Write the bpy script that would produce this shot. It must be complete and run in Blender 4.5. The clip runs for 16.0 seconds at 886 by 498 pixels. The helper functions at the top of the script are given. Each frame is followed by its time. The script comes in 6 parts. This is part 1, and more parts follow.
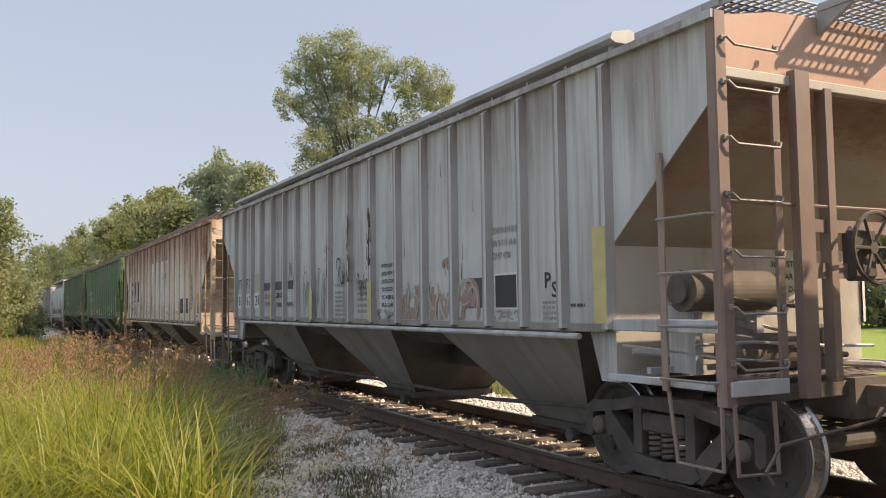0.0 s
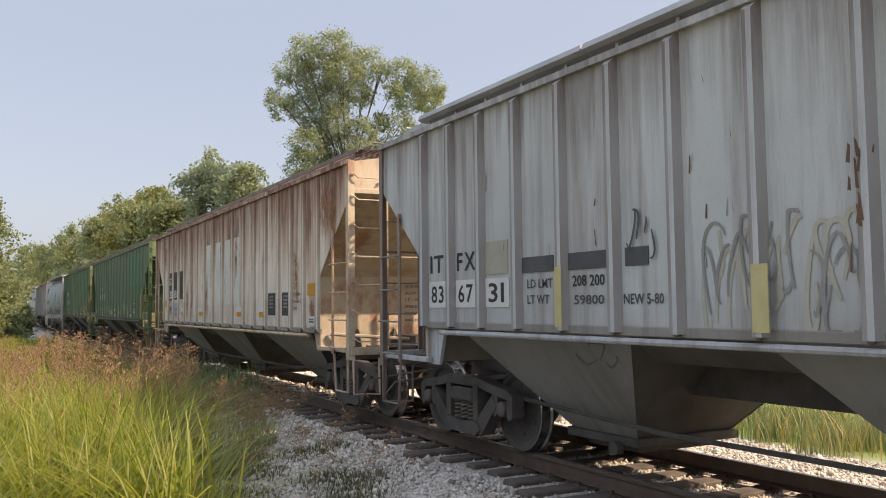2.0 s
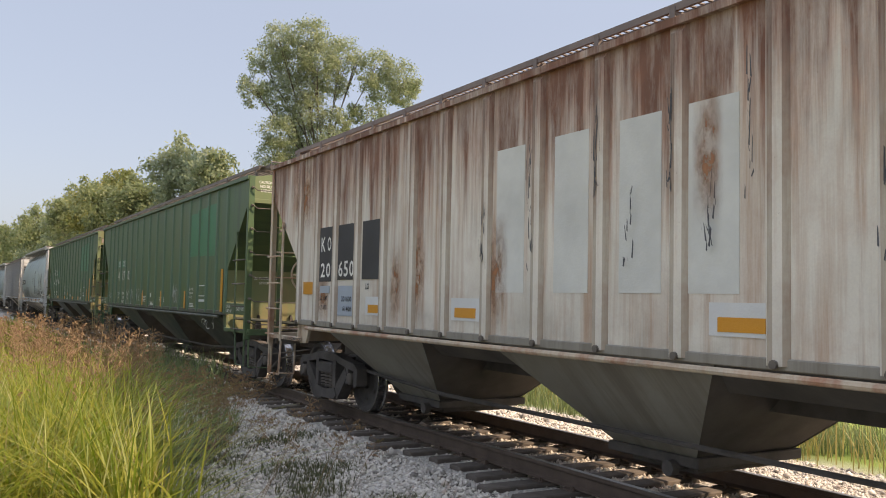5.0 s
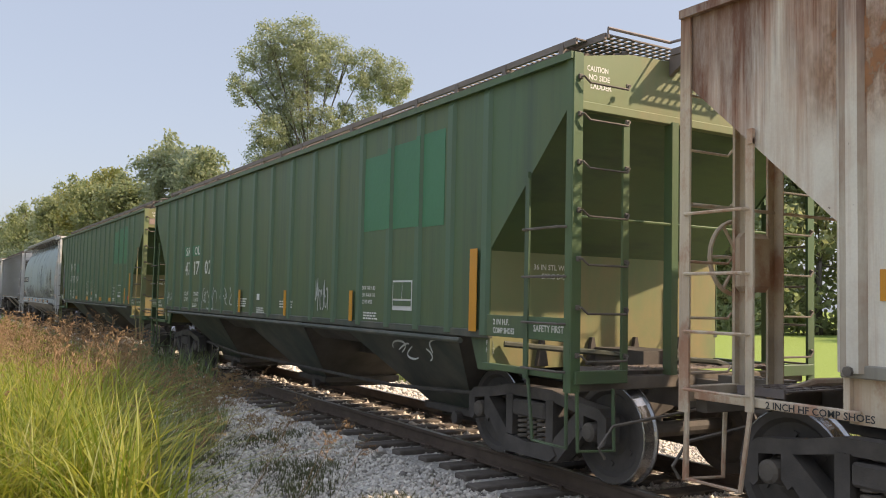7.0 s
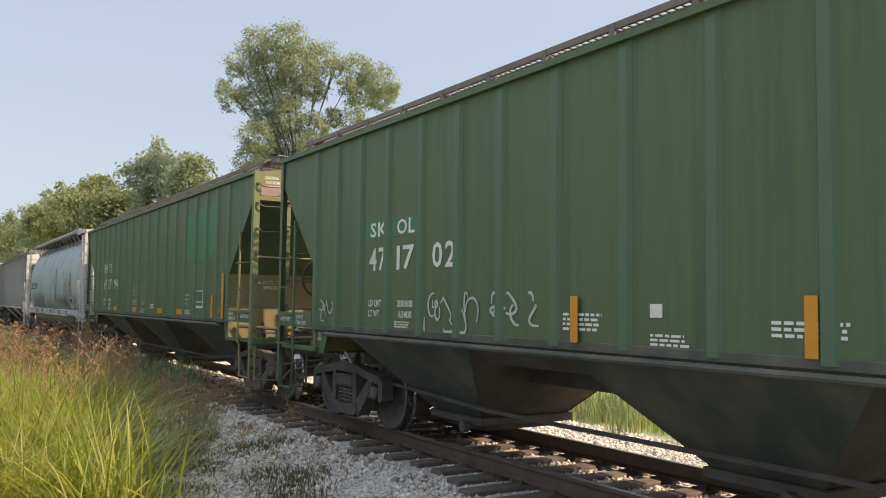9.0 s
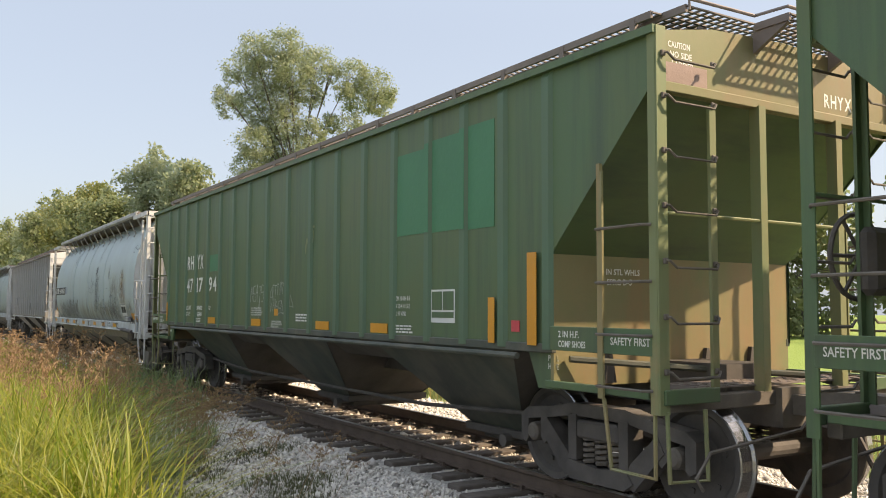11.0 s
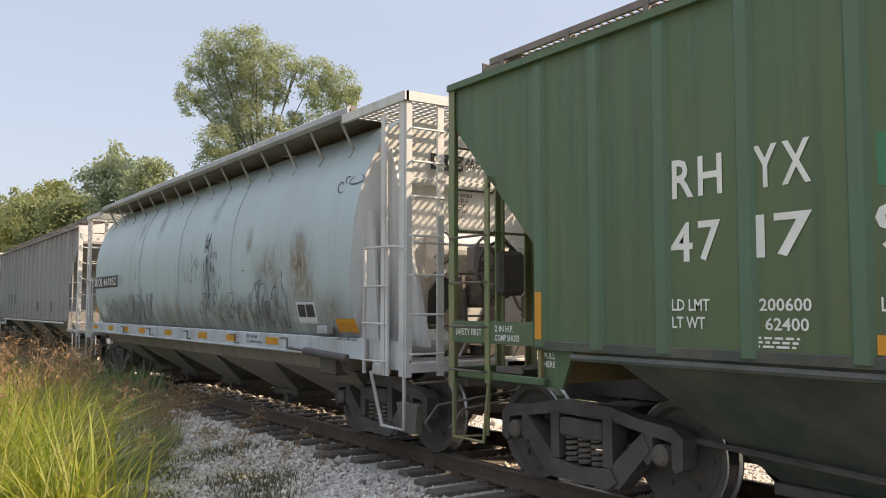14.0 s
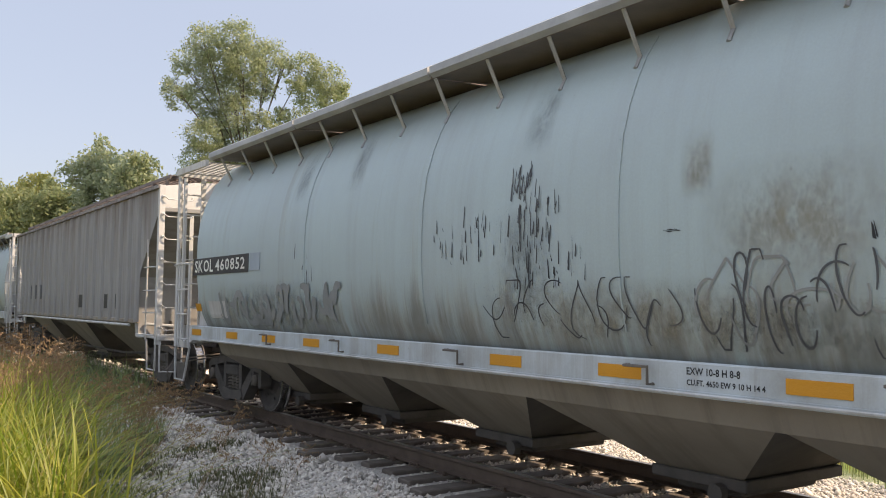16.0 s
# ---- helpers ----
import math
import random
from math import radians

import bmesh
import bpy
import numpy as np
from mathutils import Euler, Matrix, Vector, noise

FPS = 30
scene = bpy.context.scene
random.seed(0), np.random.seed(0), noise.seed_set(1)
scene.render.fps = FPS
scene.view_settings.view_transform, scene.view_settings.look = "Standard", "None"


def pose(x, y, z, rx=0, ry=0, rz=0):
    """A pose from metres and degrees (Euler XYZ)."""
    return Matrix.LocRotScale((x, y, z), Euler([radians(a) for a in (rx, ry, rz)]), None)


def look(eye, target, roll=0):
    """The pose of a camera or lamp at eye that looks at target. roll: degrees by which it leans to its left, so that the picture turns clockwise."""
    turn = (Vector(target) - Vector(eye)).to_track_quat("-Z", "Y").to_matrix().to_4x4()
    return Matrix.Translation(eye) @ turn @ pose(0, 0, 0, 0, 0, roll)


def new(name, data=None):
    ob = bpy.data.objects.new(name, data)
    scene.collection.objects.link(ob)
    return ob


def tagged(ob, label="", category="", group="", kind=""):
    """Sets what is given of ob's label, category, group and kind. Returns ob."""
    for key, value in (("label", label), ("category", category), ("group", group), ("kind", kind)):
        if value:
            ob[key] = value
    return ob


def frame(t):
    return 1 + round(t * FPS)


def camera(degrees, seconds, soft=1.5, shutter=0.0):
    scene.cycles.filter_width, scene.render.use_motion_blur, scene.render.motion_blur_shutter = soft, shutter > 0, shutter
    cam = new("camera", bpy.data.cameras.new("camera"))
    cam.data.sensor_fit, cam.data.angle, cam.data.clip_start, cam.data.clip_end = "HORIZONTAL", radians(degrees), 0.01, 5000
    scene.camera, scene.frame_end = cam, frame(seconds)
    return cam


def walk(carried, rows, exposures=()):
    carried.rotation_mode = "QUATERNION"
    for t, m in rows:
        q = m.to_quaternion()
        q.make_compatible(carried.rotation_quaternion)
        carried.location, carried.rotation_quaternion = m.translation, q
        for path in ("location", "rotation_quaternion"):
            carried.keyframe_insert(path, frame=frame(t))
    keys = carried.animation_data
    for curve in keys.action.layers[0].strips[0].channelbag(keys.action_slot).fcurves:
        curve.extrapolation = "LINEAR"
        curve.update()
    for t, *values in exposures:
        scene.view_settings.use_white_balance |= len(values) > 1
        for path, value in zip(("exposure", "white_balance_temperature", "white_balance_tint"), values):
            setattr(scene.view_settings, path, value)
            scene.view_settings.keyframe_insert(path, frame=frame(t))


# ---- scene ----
cam = camera(54.64, 16.0, 1.0)
# seconds, x, y, z, yaw, pitch, roll of a hand-held camera beside the track
ROWS = [
    (0, 0.019, -0.021, 1.634, -27.60, 3.73, 0.76),
    (0.5, 0.007, -0.014, 1.641, -27.61, 3.65, 0.79),
    (1, 0.003, -0.003, 1.650, -27.89, 3.71, 0.83),
    (1.5, 0.012, -0.006, 1.658, -28.00, 3.72, 0.80),
    (2, 0.018, -0.002, 1.646, -28.22, 3.76, 0.63),
    (2.5, 0.022, 0.001, 1.636, -28.59, 3.76, 0.47),
    (3, 0.024, 0.004, 1.626, -29.04, 3.71, 0.12),
    (3.5, 0.019, 0.001, 1.629, -29.50, 3.65, -0.38),
    (6, 0.006, 0.005, 1.637, -30.75, 3.33, -1.42),
    (6.5, 0.004, 0.009, 1.633, -30.93, 3.35, -1.43),
    (7, 0.018, -0.002, 1.632, -31.03, 3.38, -1.29),
    (7.5, 0.003, 0.010, 1.627, -31.17, 3.54, -1.36),
    (8, 0.006, 0.002, 1.634, -31.30, 3.63, -1.22),
    (10.5, 0.008, 0.007, 1.640, -32.11, 3.82, -0.29),
    (11, 0.006, 0.010, 1.642, -31.81, 3.99, -0.28),
    (11.5, 0.001, 0.010, 1.636, -31.75, 4.09, -0.27),
    (12, -0.004, 0.012, 1.634, -31.98, 4.12, -0.32),
    (12.5, -0.010, 0.009, 1.627, -32.38, 4.06, -0.15),
    (13, -0.018, 0.002, 1.626, -32.90, 4.03, -0.07),
    (13.5, -0.027, -0.003, 1.626, -33.52, 3.97, -0.11),
    (14, -0.021, -0.009, 1.621, -34.14, 3.91, -0.02),
    (14.5, -0.033, 0.001, 1.623, -34.70, 3.93, -0.20),
    (15, -0.017, -0.002, 1.630, -34.96, 3.91, -0.30),
    (15.5, -0.023, -0.011, 1.634, -35.07, 3.78, -0.36),
    (16, -0.024, -0.010, 1.632, -35.10, 3.76, -0.57),
]
walk(cam, [(t, pose(x, y, z, 90 + p, r, w)) for t, x, y, z, w, p, r in ROWS],
     [(0.0, 1.34, 8350, 20), (8.0, 1.36, 8100, 17), (11.0, 1.56, 8400, 15), (16.0, 1.46, 8150, 19)])

# how far the train has come along the track, by seconds
RUN = [(0, 0.0), (0.5, 2.4), (1, 4.757), (1.5, 7.044), (2, 9.3), (2.5, 11.538), (3, 13.761), (3.5, 15.971), (6, 27.297), (6.5, 29.567), (7, 31.832), (7.5, 34.136), (8, 36.399), (10.5, 47.421), (11, 49.651), (11.5, 51.876), (12, 54.081), (12.5, 56.261), (13, 58.424), (13.5, 60.571), (14, 62.702), (14.5, 64.824), (15, 66.876), (15.5, 68.892), (16, 70.908)]

# ---- light ----
SUN = Vector((0.92, -0.69, 1.0)).normalized()
world = bpy.data.worlds.new("sky")
scene.world = world
world.use_nodes = True
wn = world.node_tree
sky = wn.nodes.new("ShaderNodeTexSky")
sky.sky_type, sky.sun_disc = "NISHITA", False
sky.sun_elevation, sky.sun_rotation = math.asin(SUN.z), math.atan2(SUN.x, SUN.y)
sky.air_density, sky.dust_density, sky.ozone_density = 1.0, 2.5, 2.0
haze = wn.nodes.new("ShaderNodeMix")                    # thin summer haze evens the sky out
haze.data_type = "RGBA"
haze.inputs[0].default_value = 0.80
wn.links.new(sky.outputs[0], haze.inputs[6])
up = wn.nodes.new("ShaderNodeSeparateXYZ")              # the haze is thickest and brightest overhead
wn.links.new(wn.nodes.new("ShaderNodeTexCoord").outputs["Generated"], up.inputs[0])
veil = wn.nodes.new("ShaderNodeMapRange")
veil.interpolation_type = "SMOOTHSTEP"
wn.links.new(up.outputs[2], veil.inputs[0])
for i, v in ((1, 0.30), (2, 0.85), (3, 1.0), (4, 2.6)):
    veil.inputs[i].default_value = v
glow = wn.nodes.new("ShaderNodeVectorMath")
glow.operation = "SCALE"
glow.inputs[0].default_value = (1.04, 1.40, 2.00)
wn.links.new(veil.outputs[0], glow.inputs[3])
wn.links.new(glow.outputs[0], haze.inputs[7])
wn.links.new(haze.outputs[2], wn.nodes["Background"].inputs[0])
wn.nodes["Background"].inputs[1].default_value = 0.15
sun = new("sun", bpy.data.lights.new("sun", "SUN"))
sun.data.energy, sun.data.angle, sun.data.color = 2.6, radians(0.9), (1.0, 0.90, 0.76)
sun.matrix_world = look(SUN * 60, (0, 0, 0))


# ---- materials ----
def ramp(nt, fac, stops):
    r = nt.nodes.new("ShaderNodeValToRGB")
    el = r.color_ramp.elements
    while len(el) < len(stops):
        el.new(0.5)
    for e, (p, c) in zip(el, stops):
        e.position, e.color = p, (*c, 1) if len(c) == 3 else c
    nt.links.new(fac, r.inputs[0])
    return r.outputs[0]


def noise_at(nt, coord, scale, size=1.0, detail=4.0, rough=0.6):
    mp = nt.nodes.new("ShaderNodeMapping")
    mp.inputs["Scale"].default_value = scale
    nt.links.new(coord, mp.inputs[0])
    n = nt.nodes.new("ShaderNodeTexNoise")
    n.inputs["Scale"].default_value, n.inputs["Detail"].default_value, n.inputs["Roughness"].default_value = size, detail, rough
    nt.links.new(mp.outputs[0], n.inputs["Vector"])
    return n.outputs["Fac"]


def mix(nt, fac, a, b, how="MIX"):
    m = nt.nodes.new("ShaderNodeMix")
    m.data_type, m.blend_type = "RGBA", how
    for sock, v in ((m.inputs[0], fac), (m.inputs[6], a), (m.inputs[7], b)):
        if hasattr(v, "is_output"):
            nt.links.new(v, sock)
        else:
            sock.default_value = v if isinstance(v, float) else (*v, 1)
    return m.outputs[2]


def calc(nt, how, a, b):
    m = nt.nodes.new("ShaderNodeMath")
    m.operation, m.use_clamp = how, True
    for sock, v in zip(m.inputs, (a, b)):
        if hasattr(v, "is_output"):
            nt.links.new(v, sock)
        else:
            sock.default_value = v
    return m.outputs[0]


def blank(name, rough, metal=0.0):
    m = bpy.data.materials.new(name)
    m.use_nodes = True
    nt = m.node_tree
    b = nt.nodes["Principled BSDF"]
    b.inputs["Roughness"].default_value, b.inputs["Metallic"].default_value = rough, metal
    co = nt.nodes.new("ShaderNodeTexCoord").outputs["Object"]
    return m, nt, b, co


def bump(nt, b, h, strength, dist=0.01):
    bp = nt.nodes.new("ShaderNodeBump")
    bp.inputs["Strength"].default_value, bp.inputs["Distance"].default_value = strength, dist
    nt.links.new(h, bp.inputs["Height"])
    nt.links.new(bp.outputs[0], b.inputs["Normal"])


def plain(name, col, rough=0.6, metal=0.0, vary=0.35, size=6.0, dark=None):
    """A surface of one colour with blotches, grain and a little relief."""
    m, nt, b, co = blank(name, rough, metal)
    dark = dark or tuple(c * (1 - vary) for c in col)
    big = noise_at(nt, co, (1, 1, 1), size * 0.35, 5)
    fine = noise_at(nt, co, (1, 1, 1), size * 8, 3)
    c = mix(nt, ramp(nt, big, [(0.35, (0, 0, 0)), (0.7, (1, 1, 1))]), col, dark)
    c = mix(nt, calc(nt, "MULTIPLY", fine, 0.35), c, dark)
    nt.links.new(c, b.inputs["Base Color"])
    bump(nt, b, fine, 0.25)
    return m


def weathered(name, col, alt, streak, amount, rust=None, rust_at=(9.0, 9.5), rust_amount=0.0, rough=0.62, chips=0.0, blots=0.0, dirt=(0.2, 0.17, 0.13), runs_at=2.9):
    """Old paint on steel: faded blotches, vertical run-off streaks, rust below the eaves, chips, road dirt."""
    m, nt, b, co = blank(name, rough)
    sep = nt.nodes.new("ShaderNodeSeparateXYZ")
    nt.links.new(co, sep.inputs[0])
    big = noise_at(nt, co, (1, 0.8, 0.8), 0.9, 5)
    c = mix(nt, ramp(nt, big, [(0.36, (0, 0, 0)), (0.66, (1, 1, 1))]), col, alt)
    runs = noise_at(nt, co, (0.6, 4.2, 0.22), 1.0, 6, 0.7)
    c = mix(nt, calc(nt, "MULTIPLY", ramp(nt, runs, [(0.48, (0, 0, 0)), (0.68, (1, 1, 1))]), amount), c, streak)
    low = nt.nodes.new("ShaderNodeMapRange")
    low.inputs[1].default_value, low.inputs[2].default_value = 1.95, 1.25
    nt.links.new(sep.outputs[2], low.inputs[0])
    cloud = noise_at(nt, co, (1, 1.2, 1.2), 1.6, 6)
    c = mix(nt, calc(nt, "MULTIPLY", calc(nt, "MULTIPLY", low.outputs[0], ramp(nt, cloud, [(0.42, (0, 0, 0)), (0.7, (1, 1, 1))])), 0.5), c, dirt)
    if rust:
        high = nt.nodes.new("ShaderNodeMapRange")
        high.inputs[1].default_value, high.inputs[2].default_value = rust_at
        nt.links.new(sep.outputs[2], high.inputs[0])
        drip = ramp(nt, noise_at(nt, co, (0.6, runs_at, 0.12), 1.0, 6, 0.7), [(0.30, (0, 0, 0)), (0.68, (1, 1, 1))])
        reach = calc(nt, "ADD", calc(nt, "MULTIPLY", high.outputs[0], 0.60), calc(nt, "MULTIPLY", drip, 0.70))
        broken = ramp(nt, noise_at(nt, co, (1, 3.2, 0.55), 1.3, 7, 0.75), [(0.30, (0.45, 0.45, 0.45)), (0.55, (1, 1, 1))])
        mask = calc(nt, "MULTIPLY", ramp(nt, reach, [(0.55, (0, 0, 0)), (0.90, (1, 1, 1))]), broken)
        tone = noise_at(nt, co, (1, 2.0, 0.7), 3, 6, 0.7)
        halo = tuple(min(1.0, x * k) for x, k in zip(rust, (1.5, 2.1, 2.2)))
        rc = ramp(nt, reach, [(0.60, halo), (0.72, rust), (0.95, tuple(x * 0.5 for x in rust))])
        rc = mix(nt, ramp(nt, tone, [(0.40, (0, 0, 0)), (0.62, (1, 1, 1))]), rc, tuple(x * 0.42 for x in rust))
        c = mix(nt, calc(nt, "MULTIPLY", mask, rust_amount), c, rc)
    if blots:
        patchy = noise_at(nt, co, (1.2, 1.2, 0.8), 1.7, 7, 0.72)
        c = mix(nt, calc(nt, "MULTIPLY", ramp(nt, patchy, [(0.50, (0, 0, 0)), (0.62, (1, 1, 1))]), blots), c, rust)
    if chips:
        spot = noise_at(nt, co, (1, 2.2, 1.0), 7, 5, 0.7)
        c = mix(nt, calc(nt, "MULTIPLY", ramp(nt, spot, [(0.70, (0, 0, 0)), (0.73, (1, 1, 1))]), chips), c, (0.10, 0.055, 0.035))
    fine = noise_at(nt, co, (1, 1, 1), 60, 3)
    c = mix(nt, calc(nt, "MULTIPLY", fine, 0.22), c, (0.12, 0.11, 0.1))
    nt.links.new(c, b.inputs["Base Color"])
    wave = noise_at(nt, co, (1, 1.0, 0.6), 2.2, 3)
    bump(nt, b, calc(nt, "ADD", calc(nt, "MULTIPLY", fine, 0.12), wave), 0.22, 0.02)
    return m


def leafy(name, a, b2, through_it=0.35, rough=0.55):
    m, nt, b, co = blank(name, rough)
    g = nt.nodes.new("ShaderNodeNewGeometry")
    c = mix(nt, g.outputs["Random Per Island"], a, b2)
    n = noise_at(nt, co, (1, 1, 1), 0.6, 3)
    c = mix(nt, calc(nt, "MULTIPLY", n, 0.5), c, tuple(x * 0.55 for x in a))
    nt.links.new(c, b.inputs["Base Color"])
    t = nt.nodes.new("ShaderNodeBsdfTranslucent")
    nt.links.new(c, t.inputs[0])
    ms = nt.nodes.new("ShaderNodeMixShader")
    ms.inputs[0].default_value = through_it
    nt.links.new(b.outputs[0], ms.inputs[1])
    nt.links.new(t.outputs[0], ms.inputs[2])
    nt.links.new(ms.outputs[0], nt.nodes["Material Output"].inputs[0])
    return m


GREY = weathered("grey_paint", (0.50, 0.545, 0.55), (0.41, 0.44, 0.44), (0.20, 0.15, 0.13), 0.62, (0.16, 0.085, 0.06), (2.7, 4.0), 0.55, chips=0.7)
RIB_DARK = weathered("dark_rib_edge", (0.27, 0.255, 0.245), (0.35, 0.355, 0.355), (0.09, 0.065, 0.055), 0.85, (0.13, 0.075, 0.055), (1.9, 3.9), 0.8, chips=0.9)
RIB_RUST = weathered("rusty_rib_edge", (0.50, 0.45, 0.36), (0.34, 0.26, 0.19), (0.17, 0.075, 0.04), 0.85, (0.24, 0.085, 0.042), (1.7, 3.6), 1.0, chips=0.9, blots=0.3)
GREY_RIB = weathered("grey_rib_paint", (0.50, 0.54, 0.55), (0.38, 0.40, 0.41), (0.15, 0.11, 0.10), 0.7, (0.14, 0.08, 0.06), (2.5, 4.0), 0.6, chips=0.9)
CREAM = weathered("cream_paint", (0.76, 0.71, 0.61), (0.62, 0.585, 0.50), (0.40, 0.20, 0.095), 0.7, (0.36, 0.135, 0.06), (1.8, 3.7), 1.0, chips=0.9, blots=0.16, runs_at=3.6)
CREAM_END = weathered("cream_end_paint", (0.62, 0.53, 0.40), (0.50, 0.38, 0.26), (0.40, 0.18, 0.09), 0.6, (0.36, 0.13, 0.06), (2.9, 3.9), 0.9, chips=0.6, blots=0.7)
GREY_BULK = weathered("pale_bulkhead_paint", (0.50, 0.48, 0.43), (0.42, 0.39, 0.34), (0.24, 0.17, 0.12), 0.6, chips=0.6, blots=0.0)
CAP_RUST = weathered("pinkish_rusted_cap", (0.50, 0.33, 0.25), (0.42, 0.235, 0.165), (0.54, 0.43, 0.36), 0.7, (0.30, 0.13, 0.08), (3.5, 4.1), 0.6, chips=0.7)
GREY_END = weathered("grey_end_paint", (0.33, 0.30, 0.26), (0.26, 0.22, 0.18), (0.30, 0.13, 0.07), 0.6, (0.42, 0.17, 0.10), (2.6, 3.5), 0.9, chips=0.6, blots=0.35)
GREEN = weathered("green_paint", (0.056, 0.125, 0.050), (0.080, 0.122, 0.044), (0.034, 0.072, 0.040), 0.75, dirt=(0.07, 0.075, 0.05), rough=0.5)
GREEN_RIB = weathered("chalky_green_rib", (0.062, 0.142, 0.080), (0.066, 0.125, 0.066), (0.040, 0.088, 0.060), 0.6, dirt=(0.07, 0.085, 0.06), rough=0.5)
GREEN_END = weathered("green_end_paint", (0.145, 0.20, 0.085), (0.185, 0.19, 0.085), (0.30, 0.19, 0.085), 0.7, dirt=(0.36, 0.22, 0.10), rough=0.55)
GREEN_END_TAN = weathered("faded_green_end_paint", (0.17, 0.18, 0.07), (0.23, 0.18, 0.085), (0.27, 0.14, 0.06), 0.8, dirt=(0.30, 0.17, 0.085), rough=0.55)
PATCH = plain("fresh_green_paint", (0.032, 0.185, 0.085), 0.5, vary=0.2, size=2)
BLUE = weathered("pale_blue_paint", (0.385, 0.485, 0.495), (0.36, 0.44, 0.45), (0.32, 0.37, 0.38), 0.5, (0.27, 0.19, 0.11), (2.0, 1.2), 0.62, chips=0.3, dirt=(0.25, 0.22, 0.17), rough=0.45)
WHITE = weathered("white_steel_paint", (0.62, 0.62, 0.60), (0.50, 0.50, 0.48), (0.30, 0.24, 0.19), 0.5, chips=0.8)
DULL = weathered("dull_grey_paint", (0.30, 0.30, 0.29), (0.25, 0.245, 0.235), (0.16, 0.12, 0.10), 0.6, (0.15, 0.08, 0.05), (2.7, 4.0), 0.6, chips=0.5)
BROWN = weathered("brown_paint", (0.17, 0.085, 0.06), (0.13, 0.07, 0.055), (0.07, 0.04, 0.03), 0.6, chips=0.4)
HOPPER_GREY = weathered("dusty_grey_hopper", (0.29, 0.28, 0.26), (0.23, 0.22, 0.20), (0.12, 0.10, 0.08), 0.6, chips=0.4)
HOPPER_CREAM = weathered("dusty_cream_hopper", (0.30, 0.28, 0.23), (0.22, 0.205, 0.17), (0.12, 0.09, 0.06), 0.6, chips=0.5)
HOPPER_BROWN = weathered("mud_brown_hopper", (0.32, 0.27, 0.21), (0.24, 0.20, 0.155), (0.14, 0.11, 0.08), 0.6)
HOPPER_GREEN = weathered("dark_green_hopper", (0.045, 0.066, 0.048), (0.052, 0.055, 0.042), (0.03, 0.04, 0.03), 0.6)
ROOF_METAL = plain("galvanised_steel", (0.42, 0.43, 0.43), 0.5, 0.3)
# rusted gratings; also paints the shade under the round cars' roof walk
GRATE_RUST_SHADE = plain("rusted_shaded_grating", (0.23, 0.19, 0.17), 0.7, 0.1)
# dark steel that paints in the shade between the hoppers
SHADE_STEEL = plain("shade_dark_steel", (0.13, 0.115, 0.10), 0.9, 0.0, 0.5, 5)
RUNG_STEEL = plain("dull_rung_steel", (0.30, 0.27, 0.25), 0.6, 0.2)
POST_RUST = weathered("rusted_post_paint", (0.25, 0.18, 0.15), (0.16, 0.11, 0.09), (0.34, 0.30, 0.27), 0.45, chips=0.8)
IRON = plain("dirty_black_iron", (0.115, 0.10, 0.088), 0.8, 0.0, 0.5, 9)
IRON_WARM = plain("dusty_brown_iron", (0.17, 0.145, 0.12), 0.85, 0.0, 0.5, 9)
STEEL = plain("polished_wheel_steel", (0.42, 0.41, 0.40), 0.22, 0.9, 0.2)
RAIL_RUST = plain("rusty_rail_steel", (0.13, 0.09, 0.066), 0.8, 0.0, 0.4, 12)
RAIL_TOP = plain("worn_rail_head", (0.30, 0.28, 0.26), 0.35, 0.7, 0.3, 8)
ORANGE = plain("orange_reflector", (0.62, 0.26, 0.02), 0.35, 0, 0.12)
YELLOW = plain("yellow_reflector", (0.54, 0.48, 0.23), 0.6, 0, 0.35)
END_WHITE = weathered("white_end_paint", (0.70, 0.71, 0.70), (0.62, 0.63, 0.62), (0.40, 0.34, 0.28), 0.4, chips=0.5)
SILL_BLUE = weathered("pale_sill_paint", (0.52, 0.57, 0.58), (0.44, 0.49, 0.50), (0.28, 0.24, 0.2), 0.5, chips=0.7)
BLACK = plain("black_paint", (0.035, 0.036, 0.038), 0.6, 0, 0.4)
INK = plain("black_stencil", (0.03, 0.032, 0.034), 0.7, 0, 0.3)
CHALK = plain("white_stencil", (0.78, 0.78, 0.72), 0.7, 0, 0.25)
PLATE = plain("white_number_panel", (0.62, 0.63, 0.61), 0.6, 0, 0.15)
PALE = plain("faded_blue_panel", (0.34, 0.40, 0.45), 0.6, 0, 0.2)
RED = plain("red_tag", (0.62, 0.07, 0.08), 0.5, 0, 0.2)
TAG_RUST = plain("faded_red_spray", (0.35, 0.255, 0.22), 0.8, 0, 0.3)
TAG_GREY = plain("faded_grey_spray", (0.27, 0.28, 0.27), 0.8, 0, 0.3)
TAG_DARK = plain("dark_spray", (0.09, 0.095, 0.10), 0.8, 0, 0.4)
TAG_WHITE = plain("white_spray", (0.52, 0.55, 0.50), 0.8, 0, 0.3)
TAG_CREAM = plain("yellowish_spray", (0.43, 0.42, 0.35), 0.8, 0, 0.3)
BARE = plain("bare_rust_patch", (0.16, 0.09, 0.055), 0.85, 0, 0.5, 14)
TOUCH = plain("touched_up_cream_paint", (0.62, 0.63, 0.58), 0.6, 0, 0.2)
TIE = plain("weathered_tie_wood", (0.17, 0.14, 0.115), 0.9, 0, 0.55, 10)
BARK = plain("grey_bark", (0.15, 0.125, 0.10), 0.9, 0, 0.4, 6)
